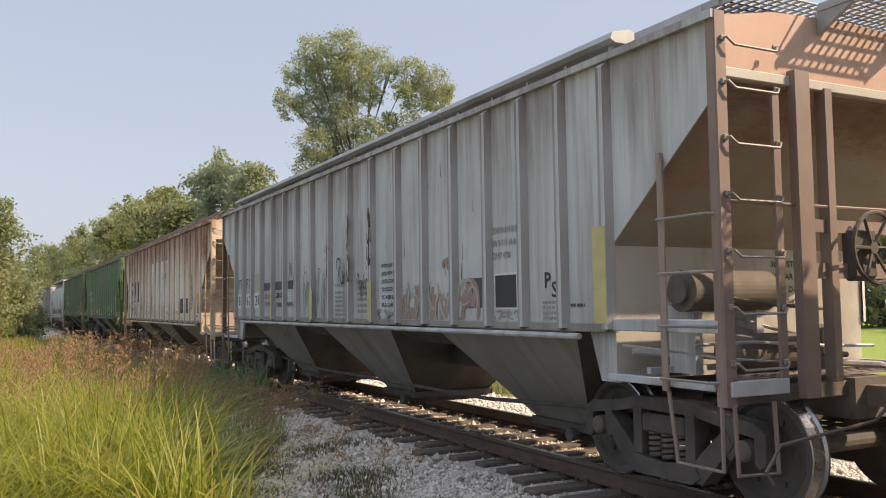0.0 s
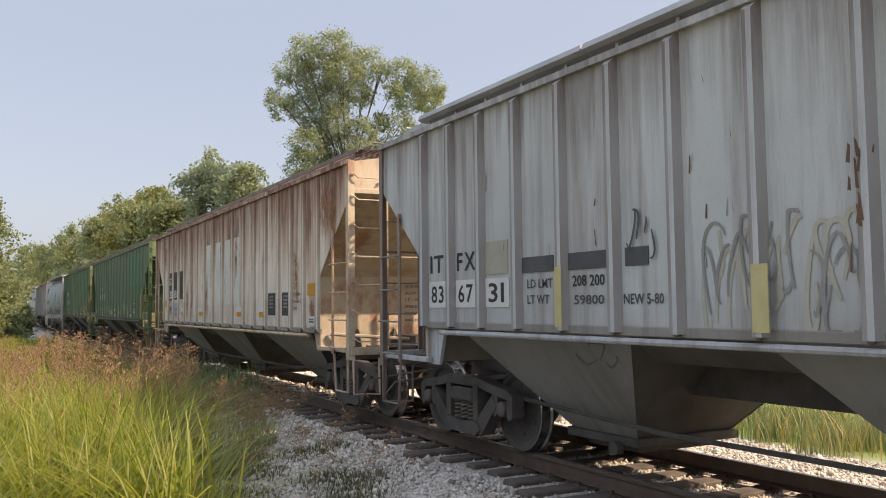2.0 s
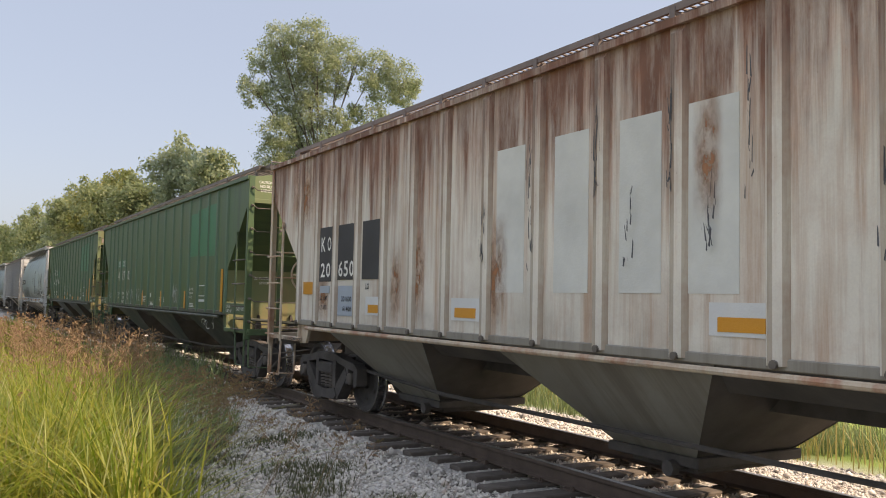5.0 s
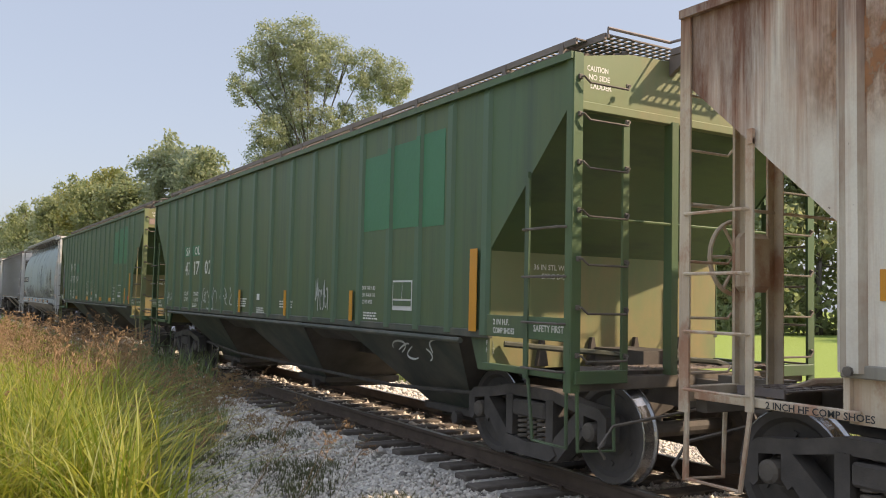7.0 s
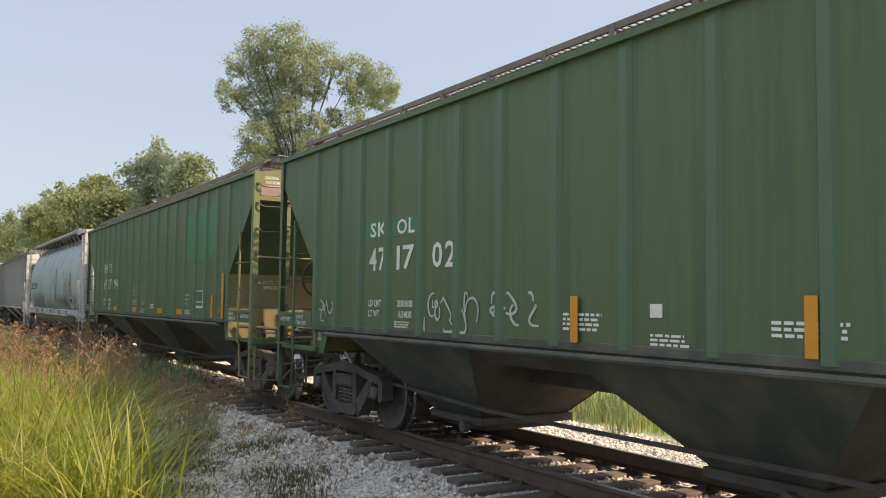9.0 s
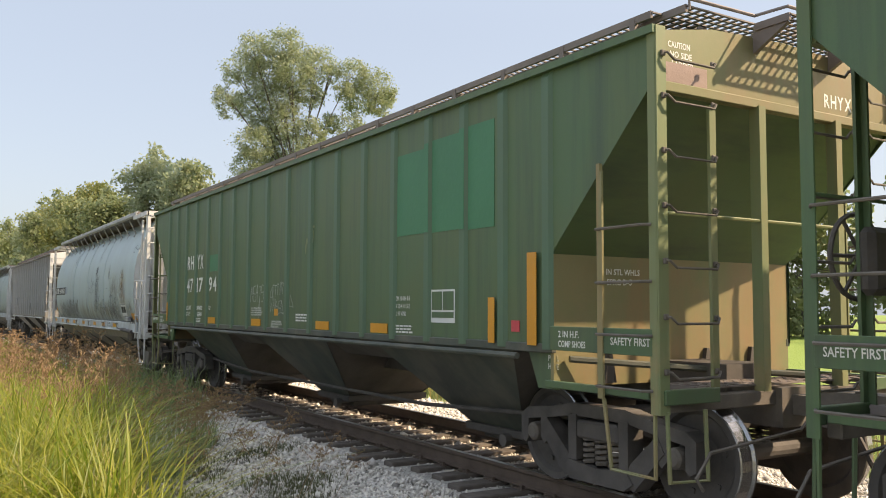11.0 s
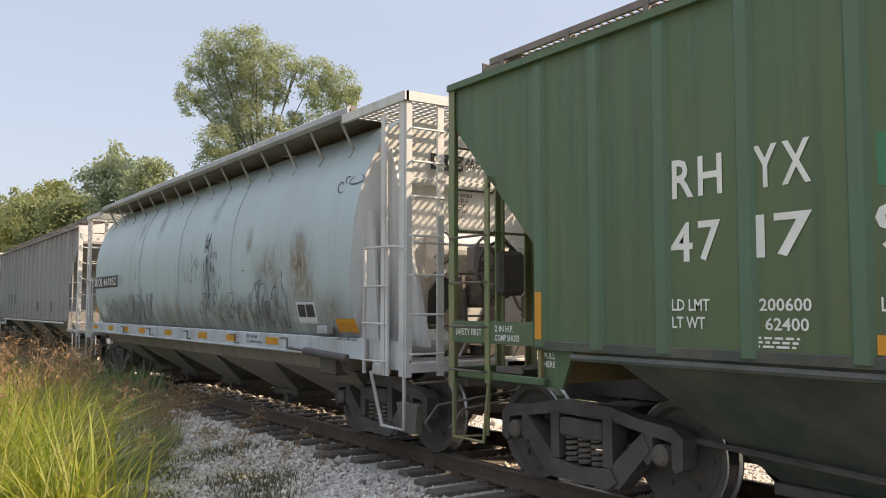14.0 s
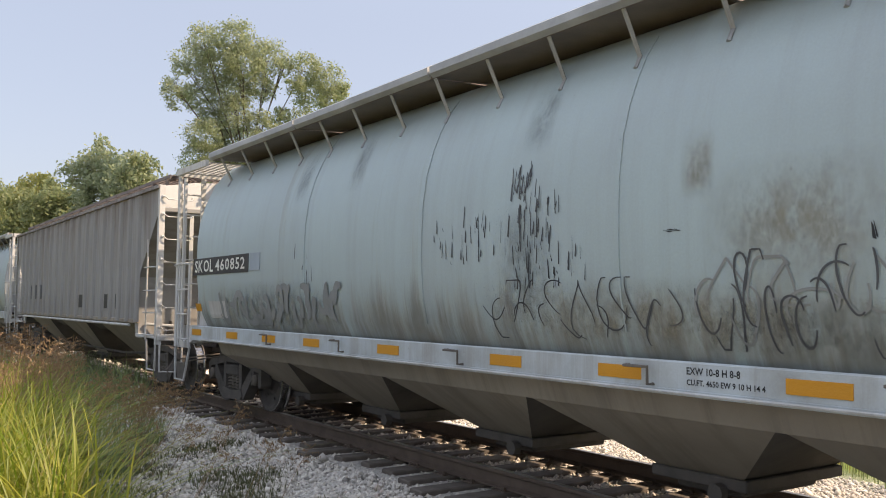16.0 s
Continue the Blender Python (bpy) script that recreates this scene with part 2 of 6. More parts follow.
# tree leaves lightened, with some distance haze put into the base colour
LEAF_A = leafy("cottonwood_leaf", (0.28, 0.335, 0.185), (0.42, 0.45, 0.28), 0.6, 0.42)
LEAF_B = leafy("hedge_leaf", (0.23, 0.285, 0.135), (0.38, 0.40, 0.20), 0.6, 0.5)
LEAF_C = leafy("yellowing_leaf", (0.24, 0.275, 0.09), (0.38, 0.36, 0.14), 0.55, 0.5)
BLADE = leafy("green_grass_blade", (0.16, 0.24, 0.02), (0.52, 0.47, 0.09), 0.55, 0.5)
BLADE_PALE = leafy("pale_grass_blade", (0.42, 0.46, 0.14), (0.58, 0.56, 0.24), 0.5, 0.45)
BLADE_DRY = leafy("straw_grass_blade", (0.44, 0.36, 0.14), (0.26, 0.25, 0.07), 0.4, 0.6)
SEED = leafy("russet_seed_head", (0.26, 0.14, 0.075), (0.42, 0.29, 0.15), 0.4, 0.7)
WEED = leafy("weed_leaf", (0.15, 0.22, 0.08), (0.28, 0.31, 0.14), 0.4, 0.6)
WEED_DARK = leafy("trodden_weed", (0.10, 0.115, 0.05), (0.20, 0.18, 0.09), 0.3, 0.7)


def soft_stain(name, col, strength):
    """Thin dirt or rust that fades out towards its rim."""
    m, nt, b, co = blank(name, 0.85)
    sep = nt.nodes.new("ShaderNodeSeparateXYZ")
    nt.links.new(nt.nodes.new("ShaderNodeTexCoord").outputs["Generated"], sep.inputs[0])
    rim = None
    for k in (1, 2):
        r = ramp(nt, sep.outputs[k], [(0.0, (0, 0, 0)), (0.35, (1, 1, 1)), (0.6, (1, 1, 1)), (1.0, (0, 0, 0))])
        rim = r if rim is None else calc(nt, "MULTIPLY", rim, r)
    spots = ramp(nt, noise_at(nt, co, (1, 1.6, 1.0), 4.5, 8, 0.75), [(0.40, (0, 0, 0)), (0.66, (1, 1, 1))])
    wash = noise_at(nt, co, (1, 2.4, 0.5), 2.0, 5, 0.65)
    a = calc(nt, "MULTIPLY", calc(nt, "MULTIPLY", rim, calc(nt, "ADD", spots, calc(nt, "MULTIPLY", wash, 0.45))), strength)
    tone = noise_at(nt, co, (1, 1, 1), 9, 5)
    nt.links.new(mix(nt, tone, col, tuple(x * 0.5 for x in col)), b.inputs["Base Color"])
    nt.links.new(a, b.inputs["Alpha"])
    return m


SOFT_RUST = soft_stain("soft_rust_stain", (0.40, 0.26, 0.13), 0.62)
SOFT_WASH = soft_stain("thin_brown_wash", (0.38, 0.30, 0.19), 0.5)
SOFT_SOOT = soft_stain("thin_grey_soot", (0.14, 0.14, 0.12), 0.38)
SOFT_RED = soft_stain("orange_rust_bleed", (0.44, 0.19, 0.08), 0.85)


def stone_material():
    m, nt, b, co = blank("limestone_ballast", 0.9)
    g = nt.nodes.new("ShaderNodeNewGeometry")
    c = ramp(nt, g.outputs["Random Per Island"], [(0.0, (0.12, 0.105, 0.09)), (0.15, (0.42, 0.385, 0.335)), (0.55, (0.65, 0.59, 0.51)), (0.88, (0.75, 0.69, 0.60)), (1.0, (0.50, 0.40, 0.33))])
    f = noise_at(nt, co, (1, 1, 1), 40, 4)
    c = mix(nt, calc(nt, "MULTIPLY", f, 0.3), c, (0.36, 0.33, 0.30))
    nt.links.new(c, b.inputs["Base Color"])
    bump(nt, b, f, 0.4)
    return m


def ground_material():
    """Ballast dust beside the track, soil and thin grass further off, mown lawn beyond."""
    m, nt, b, co = blank("ground_soil", 0.95)
    sep = nt.nodes.new("ShaderNodeSeparateXYZ")
    nt.links.new(co, sep.inputs[0])
    f = noise_at(nt, co, (1, 1, 1), 28, 5, 0.75)
    big = noise_at(nt, co, (1, 1, 1), 0.5, 5)
    grit = ramp(nt, f, [(0.3, (0.20, 0.18, 0.155)), (0.5, (0.46, 0.425, 0.375)), (0.7, (0.60, 0.56, 0.50))])
    lawn = mix(nt, f, (0.12, 0.19, 0.025), (0.22, 0.28, 0.05))
    soil = mix(nt, big, (0.21, 0.20, 0.10), (0.31, 0.27, 0.16))
    near = nt.nodes.new("ShaderNodeMapRange")
    near.inputs[1].default_value, near.inputs[2].default_value = 10.2, 11.4
    nt.links.new(calc_free(nt, "ADD", sep.outputs[0], big), near.inputs[0])
    c = mix(nt, near.outputs[0], grit, lawn)
    left = nt.nodes.new("ShaderNodeMapRange")
    left.inputs[1].default_value, left.inputs[2].default_value = 3.1, 2.2
    nt.links.new(calc_free(nt, "ADD", sep.outputs[0], big), left.inputs[0])
    c = mix(nt, left.outputs[0], c, soil)
    nt.links.new(c, b.inputs["Base Color"])
    bump(nt, b, f, 0.7, 0.03)
    return m


def calc_free(nt, how, a, b):
    m = nt.nodes.new("ShaderNodeMath")
    m.operation = how
    nt.links.new(a, m.inputs[0])
    nt.links.new(b, m.inputs[1])
    return m.outputs[0]


STONE, GROUND = stone_material(), ground_material()


# ---- mesh tools ----
class Shape:
    """Collects vertices and faces of one mesh."""

    def __init__(self):
        self.v, self.f, self.m = [], [], []

    def add(self, verts, faces, mat=0):
        n = len(self.v)
        self.v += [tuple(p) for p in verts]
        self.f += [tuple(i + n for i in q) for q in faces]
        self.m += [mat] * len(faces)
        return self

    def box(self, x0, x1, y0, y1, z0, z1, mat=0):
        p = [(x, y, z) for x in (x0, x1) for y in (y0, y1) for z in (z0, z1)]
        return self.add(p, [(0, 1, 3, 2), (4, 6, 7, 5), (0, 4, 5, 1), (2, 3, 7, 6), (0, 2, 6, 4), (1, 5, 7, 3)], mat)

    def block(self, x0, x1, y0, y1, z0, z1, c=0.01, mat=0):
        """A box with chamfered edges all round."""
        q = []
        for x, sx in ((x0, 1), (x1, -1)):
            for y, sy in ((y0, 1), (y1, -1)):
                for z, sz in ((z0, 1), (z1, -1)):
                    q += [(x, y + sy * c, z + sz * c), (x + sx * c, y, z + sz * c), (x + sx * c, y + sy * c, z)]
        bm = bmesh.new()
        for p in q:
            bm.verts.new(p)
        bmesh.ops.convex_hull(bm, input=bm.verts)
        bm.verts.index_update()
        self.add([v.co[:] for v in bm.verts], [[v.index for v in f.verts] for f in bm.faces], mat)
        bm.free()
        return self

    def slab(self, outline, x0, x1, axis=0, mat=0):
        """An outline extruded along an axis; axis 0: outline in y, z; 1: in x, z; 2: in x, y."""
        n = len(outline)

        def at(a, p):
            return [(a, p[0], p[1]), (p[0], a, p[1]), (p[0], p[1], a)][axis]
        verts = [at(x0, p) for p in outline] + [at(x1, p) for p in outline]
        faces = [tuple(range(n))[::-1], tuple(range(n, 2 * n))] + [(i, (i + 1) % n, (i + 1) % n + n, i + n) for i in range(n)]
        return self.add(verts, faces, mat)

    def tube(self, pts, r, n=6, r1=None, mat=0):
        pts = [Vector(p) for p in pts]
        k = len(pts)
        r1 = r if r1 is None else r1
        verts, faces = [], []
        for i, p in enumerate(pts):
            d = (pts[min(i + 1, k - 1)] - pts[max(i - 1, 0)]).normalized()
            a = d.orthogonal().normalized() if i == 0 else (a - d * a.dot(d)).normalized()
            b = d.cross(a)
            rr = r + (r1 - r) * i / max(k - 1, 1)
            verts += [p + (a * math.cos(t) + b * math.sin(t)) * rr for t in (2 * math.pi * j / n for j in range(n))]
        for i in range(k - 1):
            faces += [(i * n + j, i * n + (j + 1) % n, (i + 1) * n + (j + 1) % n, (i + 1) * n + j) for j in range(n)]
        faces += [tuple(range(n))[::-1], tuple(range((k - 1) * n, k * n))]
        return self.add(verts, faces, mat)

    def lathe(self, prof, n=28, mats=None):
        """A profile of (x, radius) turned round the x axis."""
        k = len(prof)
        verts = [(x, r * math.cos(2 * math.pi * j / n), r * math.sin(2 * math.pi * j / n)) for x, r in prof for j in range(n)]
        base = len(self.v)
        self.v += verts
        for i in range(k - 1):
            for j in range(n):
                self.f.append((base + i * n + j, base + (i + 1) * n + j, base + (i + 1) * n + (j + 1) % n, base + i * n + (j + 1) % n))
                self.m.append(mats[i] if mats else 0)
        return self

    def mesh(self, name, *mats, smooth=False):
        me = bpy.data.meshes.new(name)
        me.from_pydata(self.v, [], self.f)
        for m in mats:
            me.materials.append(m)
        if len(mats) > 1:
            me.polygons.foreach_set("material_index", self.m)
        if smooth:
            me.polygons.foreach_set("use_smooth", [True] * len(self.f))
        me.validate()
        me.update()
        return me


def put(name, me, parent=None, at=None, label=""):
    ob = new(name, me)
    if parent:
        ob.parent = parent
    if at is not None:
        ob.matrix_basis = at
    if label:
        ob["label"] = label
    return ob


def part(name, shape, mats, parent, label="", at=None, smooth=False):
    mats = mats if isinstance(mats, (list, tuple)) else [mats]
    return put(name, shape.mesh(name, *mats, smooth=smooth), parent, at, label)


SIDE = Matrix(((0, 0, -1, 0), (-1, 0, 0, 0), (0, 1, 0, 0), (0, 0, 0, 1)))   # writing on the side that faces -x
LETTERS = {}


def writing(words):
    """The flat mesh of a line of letters, one unit high, from the left at the origin, with its width."""
    if words not in LETTERS:
        cu = bpy.data.curves.new("letters", "FONT")
        cu.body, cu.resolution_u, cu.offset = words, 2, 0.016
        ob = bpy.data.objects.new("letters", cu)
        me = bpy.data.meshes.new_from_object(ob)
        bpy.data.objects.remove(ob)
        co = np.array([v.co[:] for v in me.vertices])
        lo, hi = co.min(0), co.max(0)
        tall = max(hi[1] - lo[1], 1e-3)
        LETTERS[words] = (co - [lo[0], lo[1], 0]) / tall, [tuple(p.vertices) for p in me.polygons], (hi[0] - lo[0]) / tall
    return LETTERS[words]


def letter(words, parent, a, z, high, mat, wide=None, face="side", off=1.576, name="lettering", lean=None):
    """Letters on a side (a: y of the left edge) or on an end (a: x of the left edge); off: how far out the surface lies."""
    if high >= 0.12 and len(words) > 1:                 # large characters stand one by one
        gap = 0.17
        total = sum(0.5 if ch == " " else writing(ch)[2] for ch in words) + gap * (len(words) - 1)
        k = high if wide is None else wide / total
        for ch in words:
            w = 0.5 if ch == " " else writing(ch)[2]
            if ch != " ":
                letter(ch, parent, a, z, high, mat, w * k, face, off, name)
            a += (-1 if face == "side" else 1) * (w + gap) * k
        return None
    co, fa, w = writing(words)
    sx = high if wide is None else wide / w
    sh = Shape()
    if face == "side":
        sh.add([(-off, a - p[0] * sx, z + p[1] * high) for p in co], fa)
    else:
        sh.add([(a + p[0] * sx, off, z + p[1] * high) for p in co], fa)
    return tagged(part(name, sh, mat, parent), kind="stuff" if len(words) > 1 else "")


def panel(parent, y0, y1, z0, z1, mat, off=1.575, name="marking", thick=0.004):
    return part(name, Shape().box(-off - thick, -off + 0.002, min(y0, y1), max(y0, y1), z0, z1), mat, parent)


def bars(parent, y0, y1, z0, z1, rows, mat, off=1.574, seed=1, name="small_print"):
    """Print too small to read: broken bars of its size."""
    rnd, sh = random.Random(seed), Shape()
    step = (z1 - z0) / rows
    for i in range(rows):
        y = max(y0, y1)
        end = min(y0, y1) + rnd.random() * 0.2 * abs(y1 - y0)
        while y > end:
            w = rnd.uniform(0.03, 0.09)
            sh.box(-off - 0.002, -off, max(y - w, end), y, z1 - i * step - step * 0.55, z1 - i * step)
            y -= w + 0.02
    return tagged(part(name, sh, mat, parent), kind="stuff")


def scrawl(parent, y0, y1, z0, z1, mat, seed, strokes=9, width=0.02, off=1.577, curve=None, name="spray_tag"):
    """Loose sprayed strokes, flat on the steel."""
    rnd, sh = random.Random(seed), Shape()
    hi, lo = max(y0, y1), min(y0, y1)
    cell = (hi - lo) / strokes
    for i in range(strokes):
        cy, cz = hi - (i + 0.5) * cell + rnd.uniform(-0.2, 0.2) * cell, rnd.uniform(0.40, 0.60) * (z0 + z1)
        cz = min(max(cz, z0 + 0.3 * (z1 - z0)), z1 - 0.3 * (z1 - z0))
        ry, rz = cell * rnd.uniform(0.45, 0.95), (z1 - z0) * rnd.uniform(0.22, 0.48)
        start, sweep, tilt = rnd.uniform(0, 6.28), rnd.choice((-1, 1)) * rnd.uniform(1.6, 5.0), rnd.uniform(-0.5, 0.5)
        n = 16
        pts = []
        for k in range(n):
            t = k / (n - 1)
            a = start + sweep * t
            pts.append(Vector((cy + ry * math.cos(a) + tilt * ry * math.sin(2 * a) + (t - 0.5) * cell * 0.5, min(max(cz + rz * math.sin(a), z0), z1))))
        verts = []
        for k, c in enumerate(pts):
            d = (pts[min(k + 1, n - 1)] - pts[max(k - 1, 0)])
            d = d.normalized() if d.length > 1e-6 else Vector((1, 0))
            w = Vector((-d.y, d.x)) * width * (0.55 + 0.45 * math.sin(math.pi * (k + 1) / (n + 1)))
            for q in (c + w, c - w):
                lift = 0.00035 * i + 0.00002 * k
                x = -(off + lift) if curve is None else -(curve(q.y) + 0.006 + lift)
                verts.append((x, q.x, q.y))
        sh.add(verts, [(2 * k, 2 * k + 1, 2 * k + 3, 2 * k + 2) for k in range(n - 1)])
    return tagged(part(name, sh, mat, parent), kind="stuff")


# ---- running gear, shared by all cars ----
def sideframe_shape(s):
    """A cast truck side frame: top chord, columns, diagonal arms, bottom chord and pedestals; s: which side it faces."""
    sh = Shape()
    x0, x1 = (-0.09, 0.07)
    for m in (1, -1):
        sh.slab([(m * 0.0, 0.80), (m * 0.34, 0.80), (m * 0.66, 0.735), (m * 1.0, 0.70), (m * 1.10, 0.63), (m * 1.0, 0.59), (m * 0.66, 0.635), (m * 0.34, 0.69), (m * 0.0, 0.69)][::m], x0, x1)
        sh.slab([(m * 1.10, 0.63), (m * 1.10, 0.40), (m * 1.03, 0.36), (m * 0.99, 0.40), (m * 0.99, 0.62)][::m], x0, x1)
        sh.slab([(m * 0.80, 0.63), (m * 0.80, 0.44), (m * 0.745, 0.38), (m * 0.70, 0.42), (m * 0.71, 0.64)][::m], x0, x1)
        sh.slab([(m * 0.78, 0.50), (m * 0.44, 0.14), (m * 0.30, 0.18), (m * 0.40, 0.36), (m * 0.70, 0.63)][::m], x0 - 0.01, x1)
        sh.slab([(m * 0.38, 0.70), (m * 0.38, 0.30), (m * 0.27, 0.30), (m * 0.27, 0.70)][::m], x0 - 0.015, x1)
        sh.slab([(m * 0.0, 0.26), (m * 0.36, 0.30), (m * 0.44, 0.20), (m * 0.34, 0.13), (m * 0.0, 0.13)][::m], x0 - 0.03, x1 + 0.02)
    sh.block(-0.12, 0.09, -0.26, 0.26, 0.50, 0.66, 0.02)
    if s > 0:
        sh.v = [(-x, y, z) for x, y, z in sh.v]
        sh.f = [f[::-1] for f in sh.f]
    return sh


def wheelset_shape():
    sh = Shape()
    for m in (1, -1):
        prof = [(-0.095, 0.0), (-0.095, 0.10), (-0.05, 0.13), (-0.02, 0.20), (-0.035, 0.35), (-0.075, 0.385), (-0.08, 0.44), (-0.075, 0.452), (0.0, 0.457), (0.03, 0.462), (0.045, 0.484), (0.065, 0.480), (0.07, 0.38), (0.03, 0.35), (0.02, 0.18), (0.06, 0.12), (0.06, 0.0)]
        mats = [0] * 5 + [0, 1, 1, 1, 1, 0, 0, 0, 0, 0, 0]
        w = Shape().lathe(prof, 36, mats)
        for k in range(6):   # plate holes and chalk marks read as small bosses
            a = k * math.pi / 3
            w.box(-0.045, -0.03, 0.27 * math.cos(a) - 0.02, 0.27 * math.cos(a) + 0.02, 0.27 * math.sin(a) - 0.02, 0.27 * math.sin(a) + 0.02)
        vs = [(m * x - m * 0.765, y, z) for x, y, z in w.v] if m > 0 else [(-x + 0.765, y, z) for x, y, z in w.v]
        fs = w.f if m > 0 else [f[::-1] for f in w.f]
        base = len(sh.v)
        sh.v += vs
        sh.f += [tuple(i + base for i in f) for f in fs]
        sh.m += w.m
    sh.tube([(-0.95, 0, 0), (0.95, 0, 0)], 0.075, 12)
    return sh


def spring_shape():
    sh = Shape()
    sh.tube([(0.066 * math.cos(t), 0.066 * math.sin(t), 0.28 + 0.24 * t / (2 * math.pi * 5)) for t in (2 * math.pi * k / 9 for k in range(46))], 0.019, 5)
    return sh


def bolster_shape():
    sh = Shape()
    sh.slab([(-0.95, 0.62), (-0.4, 0.44), (0.4, 0.44), (0.95, 0.62), (0.95, 0.72), (0.5, 0.76), (-0.5, 0.76), (-0.95, 0.72)], -0.2, 0.2, axis=1)
    for m in (1, -1):                                  # brake beams and rods
        sh.box(-0.75, 0.75, m * 0.36 - 0.03, m * 0.36 + 0.03, 0.34, 0.42)
    sh.tube([(0.2, -0.4, 0.3), (0.2, 0.4, 0.3)], 0.02)
    return sh


GEAR = {"frame_near": sideframe_shape(-1).mesh("side_frame", IRON), "frame_far": sideframe_shape(1).mesh("side_frame", IRON),
        "wheels": wheelset_shape().mesh("wheelset", IRON, STEEL, smooth=False), "spring": spring_shape().mesh("spring", IRON_WARM),
        "bolster": bolster_shape().mesh("truck", IRON),
        "cap": Shape().lathe([(-0.13, 0.0), (-0.13, 0.06), (-0.11, 0.085), (0.0, 0.09), (0.05, 0.12), (0.12, 0.12)], 14).mesh("bearing_cap", IRON_WARM)}
WHEELSETS = []


def truck(car, y):
    """A two-axle freight truck under a car: bolster, side frames, springs, bearing caps, wheelsets."""
    tr = put("truck", GEAR["bolster"], car, pose(0, y, 0))
    put("side_frame", GEAR["frame_near"], tr, pose(-0.98, 0, 0))
    put("side_frame", GEAR["frame_far"], tr, pose(0.98, 0, 0))
    for m in (1, -1):
        for k in (-0.16, 0.0, 0.16):
            put("spring", GEAR["spring"], tr, pose(m * 1.0, k, 0))
        for e in (0.89, -0.89):
            put("bearing_cap", GEAR["cap"], tr, pose(m * 0.98, e, 0.48, 0, 0, 0 if m < 0 else 180))
    for e in (0.89, -0.89):
        WHEELSETS.append((put("wheelset", GEAR["wheels"], tr, pose(0, e, 0.457)), e))
    return tr


def coupler(car, y, d):
    """Draft sill, coupler shank and knuckle, air hose and cut lever at an end; d: which way it points along y."""
    sh = Shape().box(-0.22, 0.22, y, y - d * 0.9, 0.70, 1.02)
    sh.box(-0.09, 0.09, y + d * 0.32, y, 0.80, 0.96)
    sh.slab([(-0.16, y + d * 0.30), (0.10, y + d * 0.30), (0.16, y + d * 0.50), (0.05, y + d * 0.62), (-0.02, y + d * 0.50), (-0.17, y + d * 0.60)][::int(d)], 0.74, 1.02, axis=2)
    part("coupler", sh, IRON_WARM, car)
    part("air_hose", Shape().tube([(0.3, y, 0.82), (0.32, y + d * 0.25, 0.72), (0.25, y + d * 0.45, 0.45), (0.15, y + d * 0.58, 0.38)], 0.026, 7), IRON, car)
    part("cut_lever", Shape().tube([(0.0, y + d * 0.28, 1.0), (-0.3, y + d * 0.22, 0.72), (-1.3, y + d * 0.2, 0.62), (-1.45, y + d * 0.2, 0.45), (-1.38, y + d * 0.2, 0.36)], 0.014, 5), IRON_WARM, car)


def rung(parent, a, b, out, mat, r=0.011):
    """A bent grab iron from a to b, standing off by the vector out."""
    a, b, o = Vector(a), Vector(b), Vector(out)
    part("rung", Shape().tube([a, a + o * 0.9, a + o + (b - a) * 0.06, b + o - (b - a) * 0.06, b + o * 0.9, b], r, 6), mat, parent)


def grating(x0, x1, y0, y1, z, cell=0.085, t=0.022):
    """Open steel walkway: frame, bearing bars and cross bars."""
    sh = Shape()
    for x in (x0, x1):
        sh.box(x - 0.012, x + 0.012, y0, y1, z - 0.05, z + 0.01)
    n = max(2, round((x1 - x0) / cell))
    for i in range(1, n):
        x = x0 + (x1 - x0) * i / n
        sh.box(x - t / 2, x + t / 2, y0, y1, z - 0.012, z)
    k = max(2, round((y1 - y0) / cell))
    for i in range(k + 1):
        y = y0 + (y1 - y0) * i / k
        sh.box(x0, x1, y - t / 2, y + t / 2, z - 0.010, z + 0.002)
    return sh


def handwheel(car, x, y, z, mat, d):
    sh = Shape()
    R, n = 0.28, 24
    ring = [(x + R * math.cos(2 * math.pi * k / n), y + d * 0.10, z + R * math.sin(2 * math.pi * k / n)) for k in range(n + 1)]
    sh.tube(ring, 0.018, 6)
    wheel = part("brake_wheel", sh, mat, car)
    for k in range(6):
        a = k * math.pi / 3
        part("spoke", Shape().tube([(x, y + d * 0.06, z), (x + R * math.cos(a), y + d * 0.10, z + R * math.sin(a))], 0.014, 5), mat, wheel)
    part("hub", Shape().tube([(x, y - d * 0.1, z), (x, y + d * 0.08, z)], 0.05, 10), mat, wheel)
    part("brake_housing", Shape().block(x - 0.16, x + 0.16, min(y - d * 0.12, y), max(y - d * 0.12, y), z - 0.26, z + 0.18, 0.04), mat, car)


RIBS = (1.3, 1.96, 2.62, 3.31, 4.07, 4.83, 5.6, 6.45, 7.3, 8.15, 8.98, 9.77, 10.5, 11.23, 11.98, 12.68, 13.34, 14.0)


